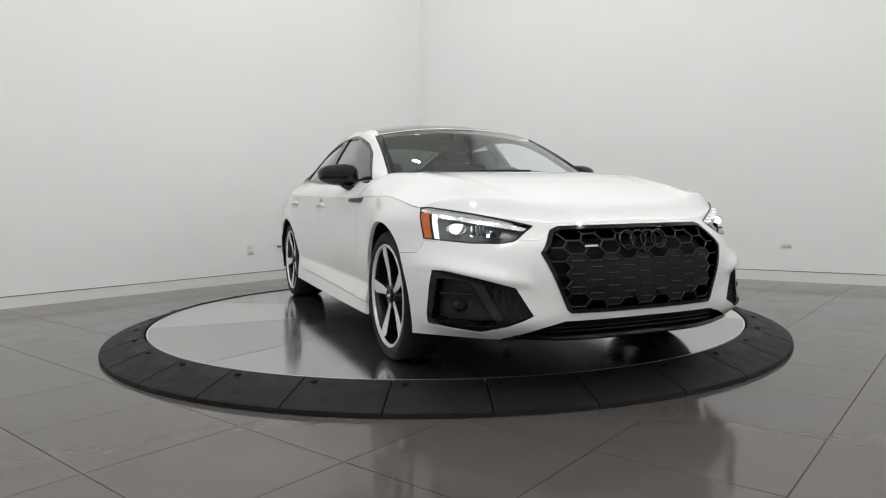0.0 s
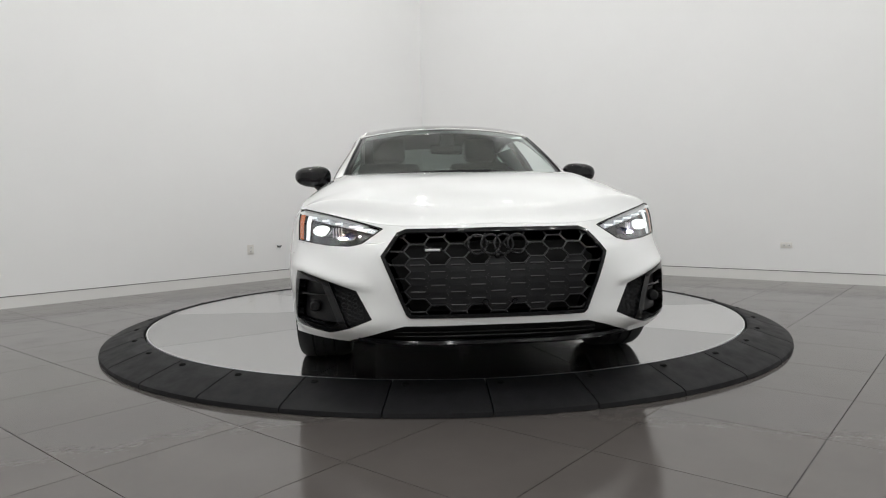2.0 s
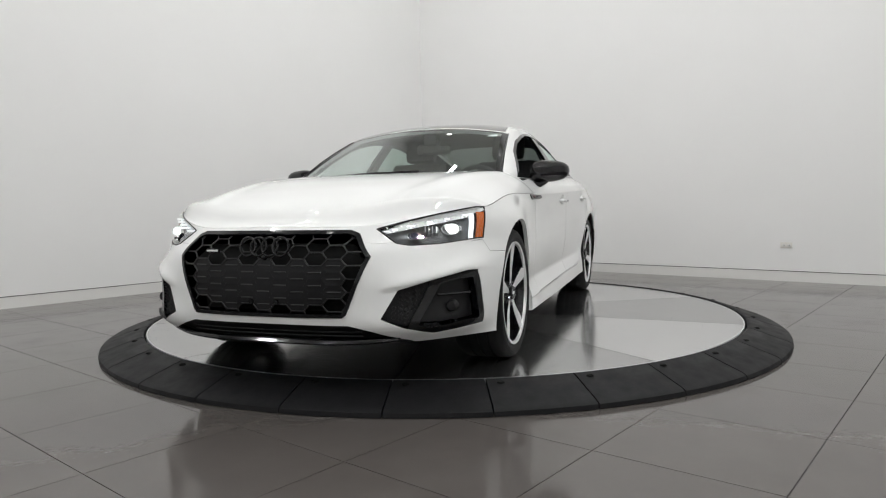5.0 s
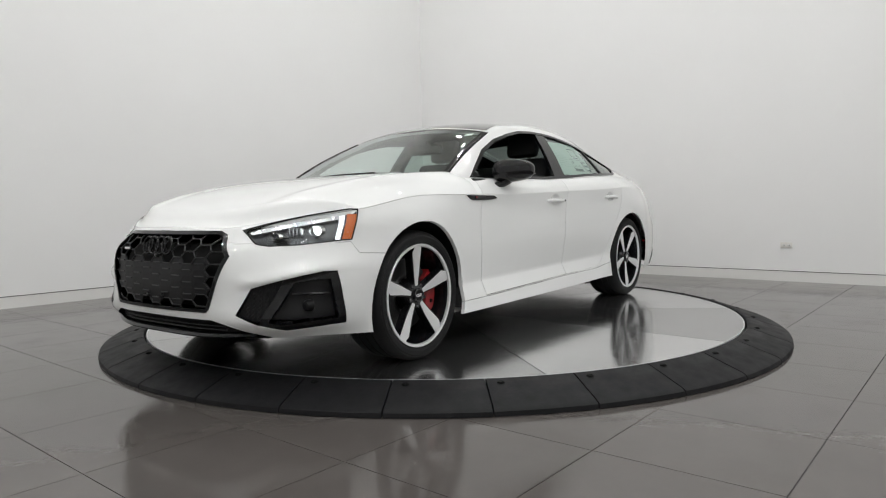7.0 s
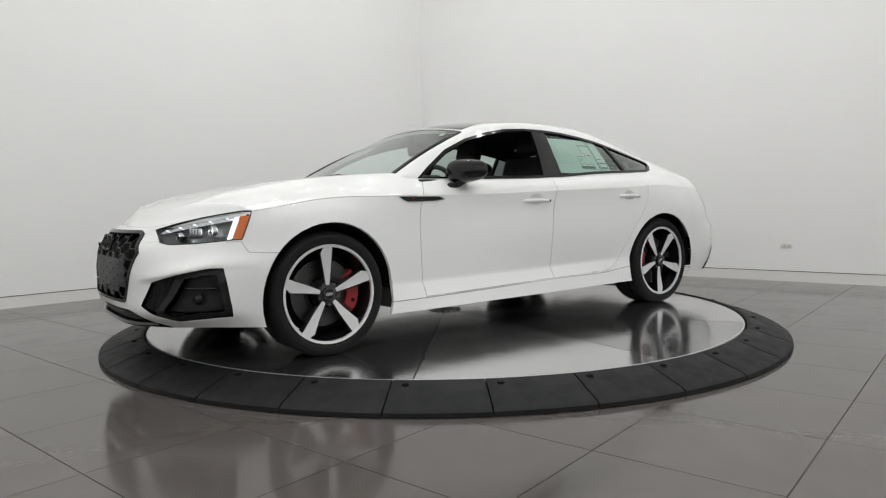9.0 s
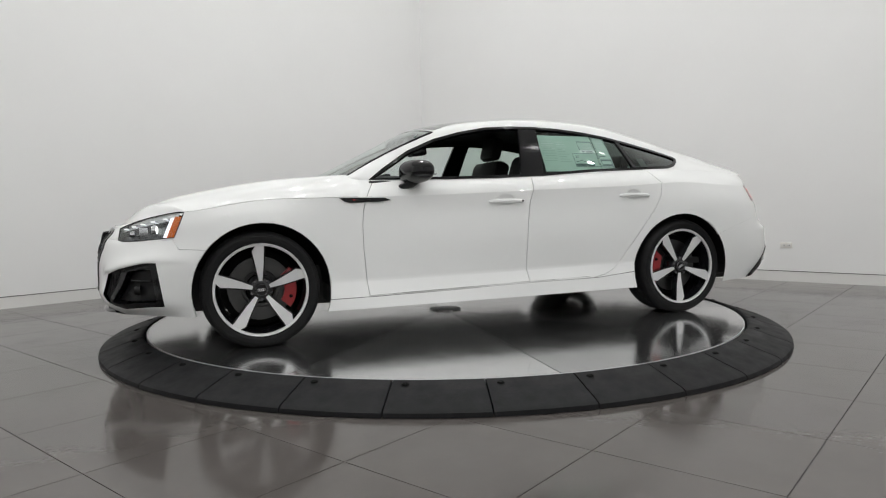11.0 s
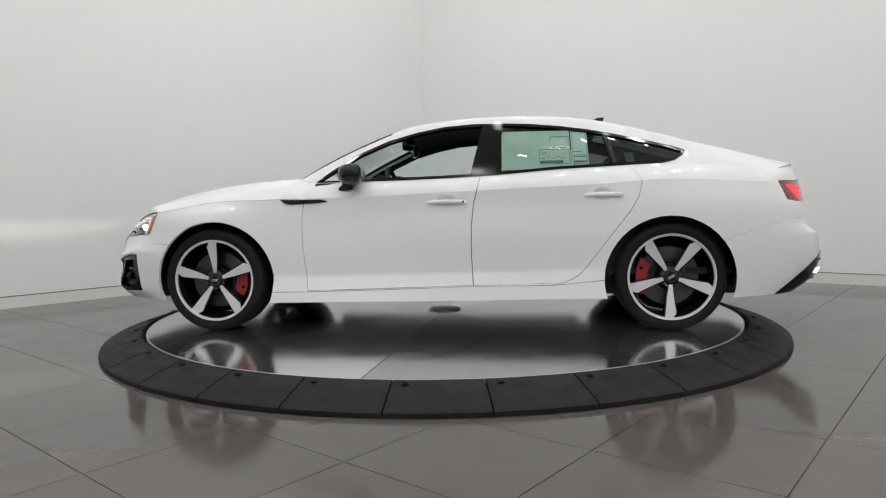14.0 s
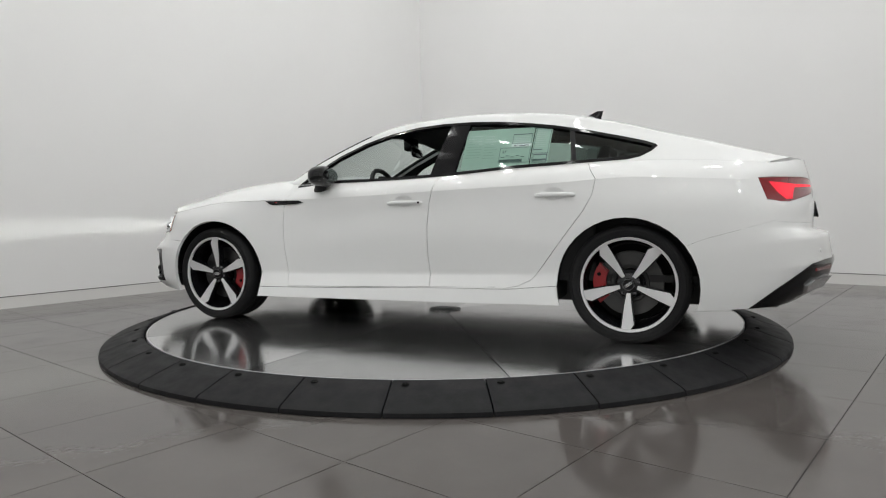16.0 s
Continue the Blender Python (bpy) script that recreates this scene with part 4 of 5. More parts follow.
def wheel_set():
    """One wheel, its face towards +y, standing round its hub."""
    w = new("wheel")
    w.empty_display_size = 0.1
    w.parent = car
    w["label"] = "five-spoke alloy wheel, black and machined silver, with black tyre"
    tyre = [(0.259, -0.112), (0.270, -0.124), (0.295, -0.129), (0.312, -0.122), (0.321, -0.105), (TYRE_R, -0.085), (TYRE_R, -0.055), (0.318, -0.053), (0.318, -0.045), (TYRE_R, -0.043),
            (TYRE_R, -0.005), (0.318, -0.004), (0.318, 0.004), (TYRE_R, 0.005), (TYRE_R, 0.043), (0.318, 0.045), (0.318, 0.053), (TYRE_R, 0.055), (TYRE_R, 0.085), (0.321, 0.105),
            (0.312, 0.119), (0.304, 0.1255), (0.302, 0.1245), (0.295, 0.129), (0.276, 0.127), (0.274, 0.1255), (0.263, 0.122), (0.255, 0.112)]
    part("tyre", lathe(tyre, 96, "y"), M_TYRE, w, "black tyre", angle=25)
    part("rim_lip", lathe([(0.256, 0.114), (0.2585, 0.1225), (0.2565, 0.125), (0.2445, 0.1225), (0.2425, 0.112)], 96, "y"), M_RIM, w, "machined silver rim lip", angle=25)
    part("rim_barrel", lathe([(0.244, 0.114), (0.235, 0.07), (0.228, 0.03), (0.226, -0.09), (0.259, -0.112)], 72, "y"), M_RIM_BLACK, w)
    face = lambda r, s, k: (s, 0.098 + 0.020 * (r / 0.25) ** 2 - k, r)
    back = lambda r, s, k: (s, 0.0955 + 0.020 * (r / 0.25) ** 2 - k, r)
    faces = prism(spoke_poly(0.0), face, 0.006)
    bmesh.ops.bevel(faces, geom=faces.edges[:], offset=0.0012, segments=1, affect="EDGES")
    s0 = part("spoke", faces, M_RIM, w, "machined silver spoke face", angle=20)
    b0 = part("spoke_body", prism(spoke_poly(0.006), back, 0.045), M_RIM_BLACK, w, "gloss black spoke side", angle=20)
    for i in range(1, 5):
        for src in (s0, b0):
            ob = new(src.name.split(".")[0], src.data)
            ob.parent = w
            ob.rotation_euler = (0, radians(72 * i), 0)
    part("hub", lathe([(0.001, 0.10), (0.045, 0.10), (0.062, 0.094), (0.075, 0.07), (0.08, 0.02)], 32, "y"), M_RIM_BLACK, w)
    cap = part("centre_cap", lathe([(0.001, 0.111), (0.026, 0.111), (0.028, 0.1125), (0.033, 0.1125), (0.035, 0.108), (0.036, 0.096)], 32, "y"), M_BLACK_GLOSS, w, "black centre cap")
    part("cap_ring", lathe([(0.028, 0.1128), (0.029, 0.1142), (0.0325, 0.1142), (0.0335, 0.1128)], 32, "y"), M_CHROME, cap)
    for i in range(4):
        ring_bm = moved(lathe([(0.0052, 0.1112), (0.0058, 0.1126), (0.007, 0.1126), (0.0076, 0.1112)], 14, "y"), Matrix.Translation((-0.0135 + 0.009 * i, 0, 0)))
        part("cap_emblem_ring", ring_bm, M_RIM, cap)
    nut = None
    for i in range(5):
        a = radians(54 + 72 * i)
        if nut is None:
            nut = part("wheel_nut", lathe([(0.001, 0.104), (0.008, 0.104), (0.010, 0.10), (0.010, 0.09)], 6, "y"), M_CHROME, w, angle=20)
            ob = nut
        else:
            ob = new("wheel_nut", nut.data)
            ob.parent = w
        ob.location = (0.056 * math.cos(a), 0.0, 0.056 * math.sin(a))
    return w


def brake(x, s, ahead):
    """Disc and red caliper; ahead: +1 in front of the axle, -1 behind it."""
    m = Matrix.Translation((x, 0.752 * s, HUB_Z)) @ Matrix.Diagonal((1, s, 1, 1))
    disc = part("brake_disc", moved(lathe([(0.08, 0.0), (0.085, 0.03), (0.10, 0.032), (0.105, 0.026), (0.178, 0.026), (0.179, 0.0), (0.08, 0.0)], 48, "y"), m), M_DISC, car, "grey iron brake disc", angle=30)
    part("brake_shield", moved(lathe([(0.05, -0.030), (0.21, -0.030), (0.215, -0.022), (0.205, -0.024), (0.05, -0.024)], 40, "y"), m), M_DARK, car, "black brake backing plate", angle=30)
    poly = []
    for i in range(9):
        a = radians(-35 + 70 * i / 8)
        poly.append((0.198 * math.cos(a), 0.198 * math.sin(a)))
    for i in range(9):
        a = radians(32 - 64 * i / 8)
        poly.append((0.130 * math.cos(a), 0.130 * math.sin(a)))
    bm = prism(poly, lambda a, b, k: (a * ahead, 0.058 - k, b), 0.075)
    bmesh.ops.bevel(bm, geom=[e for e in bm.edges if abs(e.verts[0].co.y - e.verts[1].co.y) < 1e-6], offset=0.009, segments=2, affect="EDGES")
    cal = part("brake_caliper", moved(bm, m), M_CALIPER, car, "red brake caliper", angle=30)
    for z in (-0.05, 0.05):
        part("caliper_bolt", moved(lathe([(0.001, 0.064), (0.009, 0.064), (0.011, 0.058)], 8, "y"), m @ Matrix.Translation((0.165 * ahead, 0, z))), M_DARK, cal)
    return disc


wheel_a = wheel_set()
PLACES = [(AXLE_F, 1, 2), (AXLE_R, 1, 34), (AXLE_F, -1, 10), (AXLE_R, -1, 25)]
for i, (x, s, turn) in enumerate(PLACES):
    m = pose(x, 0.752 * s, HUB_Z, 0, 0, 0 if s > 0 else 180) @ pose(0, 0, 0, 0, turn, 0)
    if i == 0:
        wheel_a.matrix_basis = m
    else:
        copy_thing(wheel_a, m)
    brake(x, s, -1 if x > 0 else 1)


# ---- underside and wheel housings ----
def well(x, r, s):
    bm = bmesh.new()
    n = 28
    rows = []
    for y in (0.50, 0.868 if x < 0 else 0.858):
        rows.append([bm.verts.new((x + r * math.cos(a), y * s, 0.31 + r * math.sin(a))) for a in [radians(1 + 178 * i / n) for i in range(n + 1)]])
    for i in range(n):
        bm.faces.new((rows[0][i], rows[0][i + 1], rows[1][i + 1], rows[1][i]))
    bm.faces.new(rows[0])
    return bm


for x, r in ((1.372, 0.381), (-1.43, 0.384)):
    for s in (1, -1):
        part("wheel_housing", well(x, r, s), M_DARK, car, "black wheel housing liner")
under = bmesh.new()
add_box(under, -2.2, 2.05, -0.51, 0.51, 0.175, 0.42, 0.02)
add_box(under, -1.03, 0.985, -0.83, 0.83, 0.20, 0.32, 0.02)
add_box(under, 1.77, 2.02, -0.74, 0.74, 0.21, 0.34, 0.02)
add_box(under, -2.15, -1.84, -0.72, 0.72, 0.235, 0.36, 0.02)
part("underbody", under, M_UNDER, car, "black underbody panels")
exh = bmesh.new()
tube([(0.9, 0.05, 0.165), (-0.6, 0.08, 0.165), (-1.2, 0.0, 0.2), (-1.9, 0.3, 0.23)], 0.03, 8, exh)
part("exhaust_pipe", exh, M_DISC, car)

# ---- cabin ----
tub = bmesh.new()
add_box(tub, -1.9, 0.95, -0.78, 0.78, 0.33, 0.37)
for s in (1, -1):
    add_box(tub, -1.25, 0.74, min(0.735 * s, 0.775 * s), max(0.735 * s, 0.775 * s), 0.34, 0.925, 0.012)
add_box(tub, 0.78, 0.95, -0.76, 0.76, 0.34, 0.91)
add_box(tub, -2.0, -1.12, -0.70, 0.70, 0.34, 0.96, 0.02)
part("cabin_lining", tub, M_INT, car, "black door linings and cabin floor")
dash_bm = bmesh.new()
add_box(dash_bm, 0.42, 0.88, -0.74, 0.74, 0.62, 0.925, 0.05)
add_box(dash_bm, 0.36, 0.66, 0.20, 0.56, 0.80, 0.965, 0.05)
add_box(dash_bm, 0.43, 0.47, -0.16, 0.14, 0.86, 1.0, 0.01)
dash = part("dashboard", dash_bm, M_INT, car, "black dashboard with hooded cluster")
sw = bmesh.new()
tube([(0.18 * math.cos(2 * math.pi * i / 28), 0.0, 0.18 * math.sin(2 * math.pi * i / 28)) for i in range(28)], 0.016, 8, sw, closed=True)
tube([(-0.17, 0, 0), (0.17, 0, 0)], 0.016, 6, sw)
tube([(0, 0, 0), (0, 0, -0.17)], 0.016, 6, sw)
lathe([(0.001, -0.03), (0.05, -0.028), (0.06, 0.0), (0.05, 0.03)], 20, "y", sw)
part("steering_wheel", moved(sw, pose(0.27, 0.37, 0.86, 0, 0, 90) @ pose(0, 0, 0, 22, 0, 0)), M_INT, car, "black three-spoke steering wheel")


def seat(x, y, wide=0.5):
    seat_bm = bmesh.new()
    add_box(seat_bm, x - 0.25, x + 0.28, y - wide / 2, y + wide / 2, 0.42, 0.60, 0.05)
    add_box(seat_bm, -0.07, 0.07, -wide / 2, wide / 2, 0.0, 0.62, 0.05, pose(x - 0.27, y, 0.52, 0, -17, 0))
    ob = part("seat", seat_bm, M_INT, car, "black leather seat")
    hd = bmesh.new()
    add_box(hd, -0.05, 0.05, -0.13, 0.13, 0.63, 0.82, 0.04, pose(x - 0.26, y, 0.52, 0, -15, 0))
    tube([(x - 0.42, y - 0.06, 1.08), (x - 0.45, y - 0.06, 1.18)], 0.007, 6, hd)
    tube([(x - 0.42, y + 0.06, 1.08), (x - 0.45, y + 0.06, 1.18)], 0.007, 6, hd)
    part("headrest", hd, M_INT, ob)
    return ob


for y in (0.37, -0.37):
    seat(-0.12, y)
bench = bmesh.new()
add_box(bench, -1.0, -0.5, -0.66, 0.66, 0.38, 0.56, 0.05)
add_box(bench, -0.06, 0.06, -0.66, 0.66, 0.0, 0.56, 0.05, pose(-1.02, 0, 0.48, 0, -24, 0))
bench_ob = part("rear_seat", bench, M_INT, car, "black leather rear bench")
for y in (0.37, -0.37):
    part("headrest", box(-0.04, 0.04, -0.12, 0.12, 0.55, 0.68, 0.03, pose(-1.02, y, 0.48, 0, -22, 0)), M_INT, bench_ob)
rv = bmesh.new()
add_box(rv, -0.02, 0.02, -0.12, 0.12, -0.035, 0.035, 0.018, pose(0.20, 0.02, 1.165, 0, 10, 12))
add_box(rv, 0.20, 0.29, -0.03, 0.07, 1.18, 1.275, 0.02)
part("inside_mirror", rv, M_BLACK_GLOSS, car, "black rear-view mirror behind the windscreen")
for s in (1, -1):
    seal_xs = [0.27 + 0.60 * q / 24 for q in range(25)]
    part("screen_seal", tube([(x, s * (float(rail_y(x)) - 0.006), float(rail_z(x)) + 0.001) for x in seal_xs], 0.004, 6), M_BLACK, windscreen, "black seal along the windscreen edge")
part("wiper", tube([(0.93, -0.45, 0.962), (0.968, -0.1, 0.972), (0.955, 0.2, 0.975)], 0.006, 6), M_BLACK, car, "black windscreen wiper")
part("wiper", tube([(0.90, 0.40, 0.965), (0.95, 0.1, 0.975)], 0.006, 6), M_BLACK, car, "black windscreen wiper")
cowl = bmesh.new()
add_box(cowl, 0.80, 0.95, -0.68, 0.68, 0.90, 0.945, 0.01)
part("cowl_panel", cowl, M_BLACK, car)

# ---- window papers on the rear door glass ----
CAB_SIDE = cabin_grid[:, :15].reshape(-1, 3)


def glass_y(x, z):
    return near(CAB_SIDE, 0, 2, 1, x, z)


def sheet(name, x0, x1, z0, z1, off, material, parent, label="", slant=0.0):
    bm = bmesh.new()
    nx, nz = 8, 6
    G = []
    for k in (0.0, -0.0012):
        G.append([[bm.verts.new((x0 + (x1 - x0) * i / nx + slant * (j / nz), glass_y(x0 + (x1 - x0) * i / nx, z0 + (z1 - z0) * j / nz) + off + k, z0 + (z1 - z0) * j / nz)) for i in range(nx + 1)] for j in range(nz + 1)])
    for g in G:
        for j in range(nz):
            for i in range(nx):
                bm.faces.new((g[j][i], g[j][i + 1], g[j + 1][i + 1], g[j + 1][i]))
    for i in range(nx):
        bm.faces.new((G[0][0][i], G[0][0][i + 1], G[1][0][i + 1], G[1][0][i]))
        bm.faces.new((G[0][nz][i], G[0][nz][i + 1], G[1][nz][i + 1], G[1][nz][i]))
    return part(name, bm, material, parent, label)


paper = sheet("window_sticker", -0.445, -0.868, 0.980, 1.230, -0.011, M_PAPER, car, "pale green printed price sheets behind the glass")
sheet("paper_sheet", -0.874, -0.976, 0.998, 1.230, -0.0108, M_PAPER, paper)
# printed boxes, shaded strips and lines of small type
bars = [(-0.745, -0.861, 1.110, 1.128, M_INK_SOFT), (-0.760, -0.850, 1.113, 1.122, M_INK), (-0.682, -0.822, 1.016, 1.034, M_INK_GREY), (-0.800, -0.820, 1.018, 1.030, M_INK),
        (-0.884, -0.934, 1.084, 1.089, M_INK), (-0.890, -0.964, 1.052, 1.060, M_INK_GREY), (-0.890, -0.964, 1.018, 1.030, M_INK_GREY), (-0.745, -0.861, 1.186, 1.191, M_INK)]
for x0, x1, z0, z1 in ((-0.745, -0.861, 1.128, 1.191), (-0.678, -0.863, 1.012, 1.106), (-0.880, -0.970, 1.006, 1.222), (-0.887, -0.967, 1.012, 1.066)):
    bars += [(x0, x1, z0, z0 + 0.0022, M_INK_GREY), (x0, x1, z1 - 0.0022, z1, M_INK_GREY), (x0, x0 - 0.0022, z0, z1, M_INK_GREY), (x1 + 0.0022, x1, z0, z1, M_INK_GREY)]
for k in range(9):
    bars.append((-0.458 - 0.004 * (k % 3), -0.552 - 0.006 * (k % 2), 1.052 + 0.017 * k, 1.0555 + 0.017 * k, M_INK_SOFT))
    bars.append((-0.572 - 0.003 * (k % 2), -0.655 + 0.012 * (k % 3), 1.046 + 0.017 * k, 1.0495 + 0.017 * k, M_INK_SOFT))
bars += [(-0.690 - 0.030 * k, -0.712 - 0.030 * k, 1.046 + 0.008 * (k % 2), 1.050 + 0.008 * (k % 2), M_INK) for k in range(5)]
bars += [(-0.888, -0.960, 1.102 + 0.013 * k, 1.1045 + 0.013 * k, M_INK_SOFT) for k in range(9)]
bars += [(-0.752, -0.852, 1.138 + 0.011 * k, 1.1405 + 0.011 * k, M_INK_SOFT) for k in range(4)]
for x0, x1, z0, z1, mm in bars:
    sheet("print_bar", x0, x1, z0, z1, -0.0095, mm, paper)


def print_number(text, x, z, size, material, parent):
    cu = bpy.data.curves.new("print_number", "FONT")
    cu.body, cu.size, cu.extrude = text, size, 0.0004
    tmp = new("print_number", cu)
    me = bpy.data.meshes.new_from_object(tmp)
    bpy.data.objects.remove(tmp)
    me.materials.append(material)
    ob = new("print_number", me)
    ob.parent = parent
    lean = math.atan2(glass_y(x, z) - glass_y(x, z + 0.05), 0.05)
    ob.matrix_basis = Matrix.Translation((x, glass_y(x, z) - 0.0088, z)) @ Matrix(((-1, 0, 0, 0), (0, 0, 1, 0), (0, 1, 0, 0), (0, 0, 0, 1))) @ Matrix.Rotation(-lean, 4, "X")
    return ob


print_number("27", -0.694, 1.074, 0.026, M_INK, paper)
sheet("dealer_card", -1.20, -1.255, 1.01, 1.075, -0.010, M_PAPER, car, "small pale card behind the quarter glass", slant=0.008)
tab = bmesh.new()
add_box(tab, -0.002, 0.002, -0.035, 0.035, -0.012, 0.012, m=pose(0.36, 0.49, 1.225, 0, -60, -10))
part("windscreen_tag", tab, M_PAPER, car, "small white tag at the top of the windscreen")


# ---- outside trim ----
def mirror_unit(s):
    bm = bmesh.new()
    bmesh.ops.create_uvsphere(bm, u_segments=28, v_segments=18, radius=1.0)
    for v in bm.verts:
        x, y, z = v.co
        k = 1.0 if x > 0 else 0.7
        x = math.copysign(abs(x) ** 0.75, x) * k
        y = math.copysign(abs(y) ** 0.72, y)
        z = math.copysign(abs(z) ** 0.8, z)
        z *= 0.068 - 0.010 * y
        v.co = (0.470 + 0.088 * x - 0.03 * y, s * (0.888 + 0.118 * y), 0.972 + z + 0.004 * y)
    shell = part("wing_mirror", bm, M_BLACK_GLOSS, car, "gloss black wing mirror", angle=60)
    g = bmesh.new()
    bmesh.ops.create_cone(g, cap_ends=True, segments=24, radius1=0.5, radius2=0.5, depth=0.006)
    moved(g, pose(0.407, s * 0.885, 0.972, 0, 90, 0) @ Matrix.Diagonal((0.092, 0.165, 1, 1)))
    part("mirror_glass", g, M_LAMP_CHROME, shell, "mirror glass", angle=30)
    foot = bmesh.new()
    secs = []
    for t, (x, y, z, a, b) in enumerate([(0.53, 0.795, 0.888, 0.045, 0.018), (0.525, 0.83, 0.885, 0.045, 0.018), (0.50, 0.865, 0.905, 0.038, 0.016), (0.475, 0.885, 0.935, 0.04, 0.025)]):
        secs.append([foot.verts.new((x + a * math.cos(q * math.pi / 6), s * (y + 0.4 * b * math.cos(q * math.pi / 6)), z + b * math.sin(q * math.pi / 6))) for q in range(12)])
    for a, b in zip(secs, secs[1:]):
        for q in range(12):
            foot.faces.new((a[q], a[(q + 1) % 12], b[(q + 1) % 12], b[q]))
    foot.faces.new(secs[0])
    foot.faces.new(secs[-1][::-1])
    part("mirror_foot", foot, M_BLACK, shell, angle=40)
    line = tube([(0.49 - 0.10 * q / 10 + 0.03 * math.sin(math.pi * q / 10), s * (0.80 + 0.19 * q / 10), 0.948 + 0.004 * q / 10) for q in range(11)], 0.003, 5)
    part("mirror_seam", line, M_CHROME, shell)


def handle_unit(x0, x1, z, s, door):
    n = 20
    bm = bmesh.new()
    secs = []
    for i in range(n + 1):
        t = i / n
        x = x0 + (x1 - x0) * t
        lift = 0.026 * min(1, math.sin(math.pi * min(1, max(0.02, t))) * 2.2) ** 0.6
        h = 0.0125 * (0.55 + 0.45 * min(1, math.sin(math.pi * max(0.03, min(0.97, t))) * 3))
        y = flank_y(x, z) - 0.004
        zc = z + 0.004 * math.sin(math.pi * t)
        secs.append([bm.verts.new((x, s * (y + lift * (0.5 + 0.5 * math.cos(q * math.pi / 5))), zc + h * math.sin(q * math.pi / 5))) for q in range(10)])
    for a, b in zip(secs, secs[1:]):
        for q in range(10):
            bm.faces.new((a[q], a[(q + 1) % 10], b[(q + 1) % 10], b[q]))
    bm.faces.new(secs[0])
    bm.faces.new(secs[-1][::-1])
    return part("door_handle", bm, M_WHITE, door, "white door handle", angle=60)


VENT = [(0.938, 0.823), (0.672, 0.822), (0.632, 0.807), (0.70, 0.798), (0.88, 0.794), (0.905, 0.801)]
for s, fd, rd in ((1, door_fl, door_rl), (-1, door_fr, door_rr)):
    mirror_unit(s)
    h = handle_unit(0.008, -0.235, 0.789, s, fd)
    if s > 0:
        part("key_lock", moved(lathe([(0.001, 0.0), (0.006, 0.0), (0.007, -0.004)], 12, "y"), Matrix.Translation((-0.212, flank_y(-0.212, 0.789) + 0.0245, 0.791))), M_DARK, h)
    handle_unit(-0.932, -1.168, 0.815, s, rd)
    vent = part("wing_vent", prism(VENT, lambda a, b, k: (a, s * (flank_y(a, b - 0.01) + 0.006 - k), b), 0.02), M_BLACK_GLOSS, car, "gloss black side vent blade", smooth=False)
    part("vent_insert", prism([(0.86, 0.816), (0.76, 0.816), (0.755, 0.805), (0.86, 0.803)], lambda a, b, k: (a, s * (flank_y(a, b - 0.01) + 0.0085 - k), b), 0.006), M_BLACK, vent, smooth=False)
    part("vent_badge", prism([(0.862, 0.816), (0.846, 0.816), (0.842, 0.807), (0.858, 0.807)], lambda a, b, k: (a, s * (flank_y(a, b - 0.01) + 0.0095 - k), b), 0.004), M_RED, vent, "small plain dark red badge", smooth=False)

fin = bmesh.new()
fin_secs = []
for t in (0.0, 0.35, 0.7, 1.0):
    w, L0, L1 = 0.024 * (1 - 0.75 * t), -0.075 - 0.02 * t, 0.085 - 0.135 * t
    fin_secs.append([fin.verts.new((-1.075 + (L0 + L1) / 2 + (L1 - L0) / 2 * math.cos(q * math.pi / 6), w * math.sin(q * math.pi / 6), 1.318 + 0.062 * t)) for q in range(12)])
for a, b in zip(fin_secs, fin_secs[1:]):
    for q in range(12):
        fin.faces.new((a[q], a[(q + 1) % 12], b[(q + 1) % 12], b[q]))
fin.faces.new(fin_secs[-1])
part("roof_antenna", fin, M_BLACK_GLOSS, car, "black shark-fin roof aerial", angle=50)

# ---- grille ----
comb = bmesh.new()
HW, HH, PX, PZ = 0.0525, 0.027, 0.081, 0.027


def in_grille(y, z, d=0.0):
    return inside(GRILLE_IN, y, z)


def grille_bar(bm, a, b, r, off):
    pts = []
    for i in range(3):
        y, z = a[0] + (b[0] - a[0]) * i / 2, a[1] + (b[1] - a[1]) * i / 2
        pts.append((nose_x(y, z) + off, y, z))
    tube(pts, r, 5, bm)


for i in range(-7, 8):
    for j in range(-1, 15):
        if (i + j) % 2:
            continue
        cy, cz = i * PX, 0.312 + j * PZ
        corners = [(cy + HW, cz), (cy + HW * 0.54, cz + HH), (cy - HW * 0.54, cz + HH), (cy - HW, cz), (cy - HW * 0.54, cz - HH), (cy + HW * 0.54, cz - HH)]
        if 0.36 < cz < 0.55 and all(in_grille(*c) for c in corners):
            part("grille_plate", prism(corners, lambda a, b, k: (nose_x(a, b) - 0.010 - k, a, b), 0.006), M_BLACK, grille, smooth=False)
            grille_bar(comb, (cy - 0.028, cz), (cy + 0.028, cz), 0.0036, -0.008)
            continue
        for k in range(6):
            a, b = corners[k], corners[(k + 1) % 6]
            if in_grille(*a) and in_grille(*b):
                grille_bar(comb, a, b, 0.0034, -0.008)
            elif in_grille(*a) or in_grille(*b):
                if not in_grille(*a):
                    a, b = b, a
                t = 1.0
                while t > 0.1 and not in_grille(a[0] + (b[0] - a[0]) * t, a[1] + (b[1] - a[1]) * t):
                    t -= 0.1
                grille_bar(comb, a, (a[0] + (b[0] - a[0]) * (t + 0.05), a[1] + (b[1] - a[1]) * (t + 0.05)), 0.0034, -0.008)
tagged(part("honeycomb", comb, M_GRILLE, grille, "black honeycomb bars", angle=60), kind="stuff")
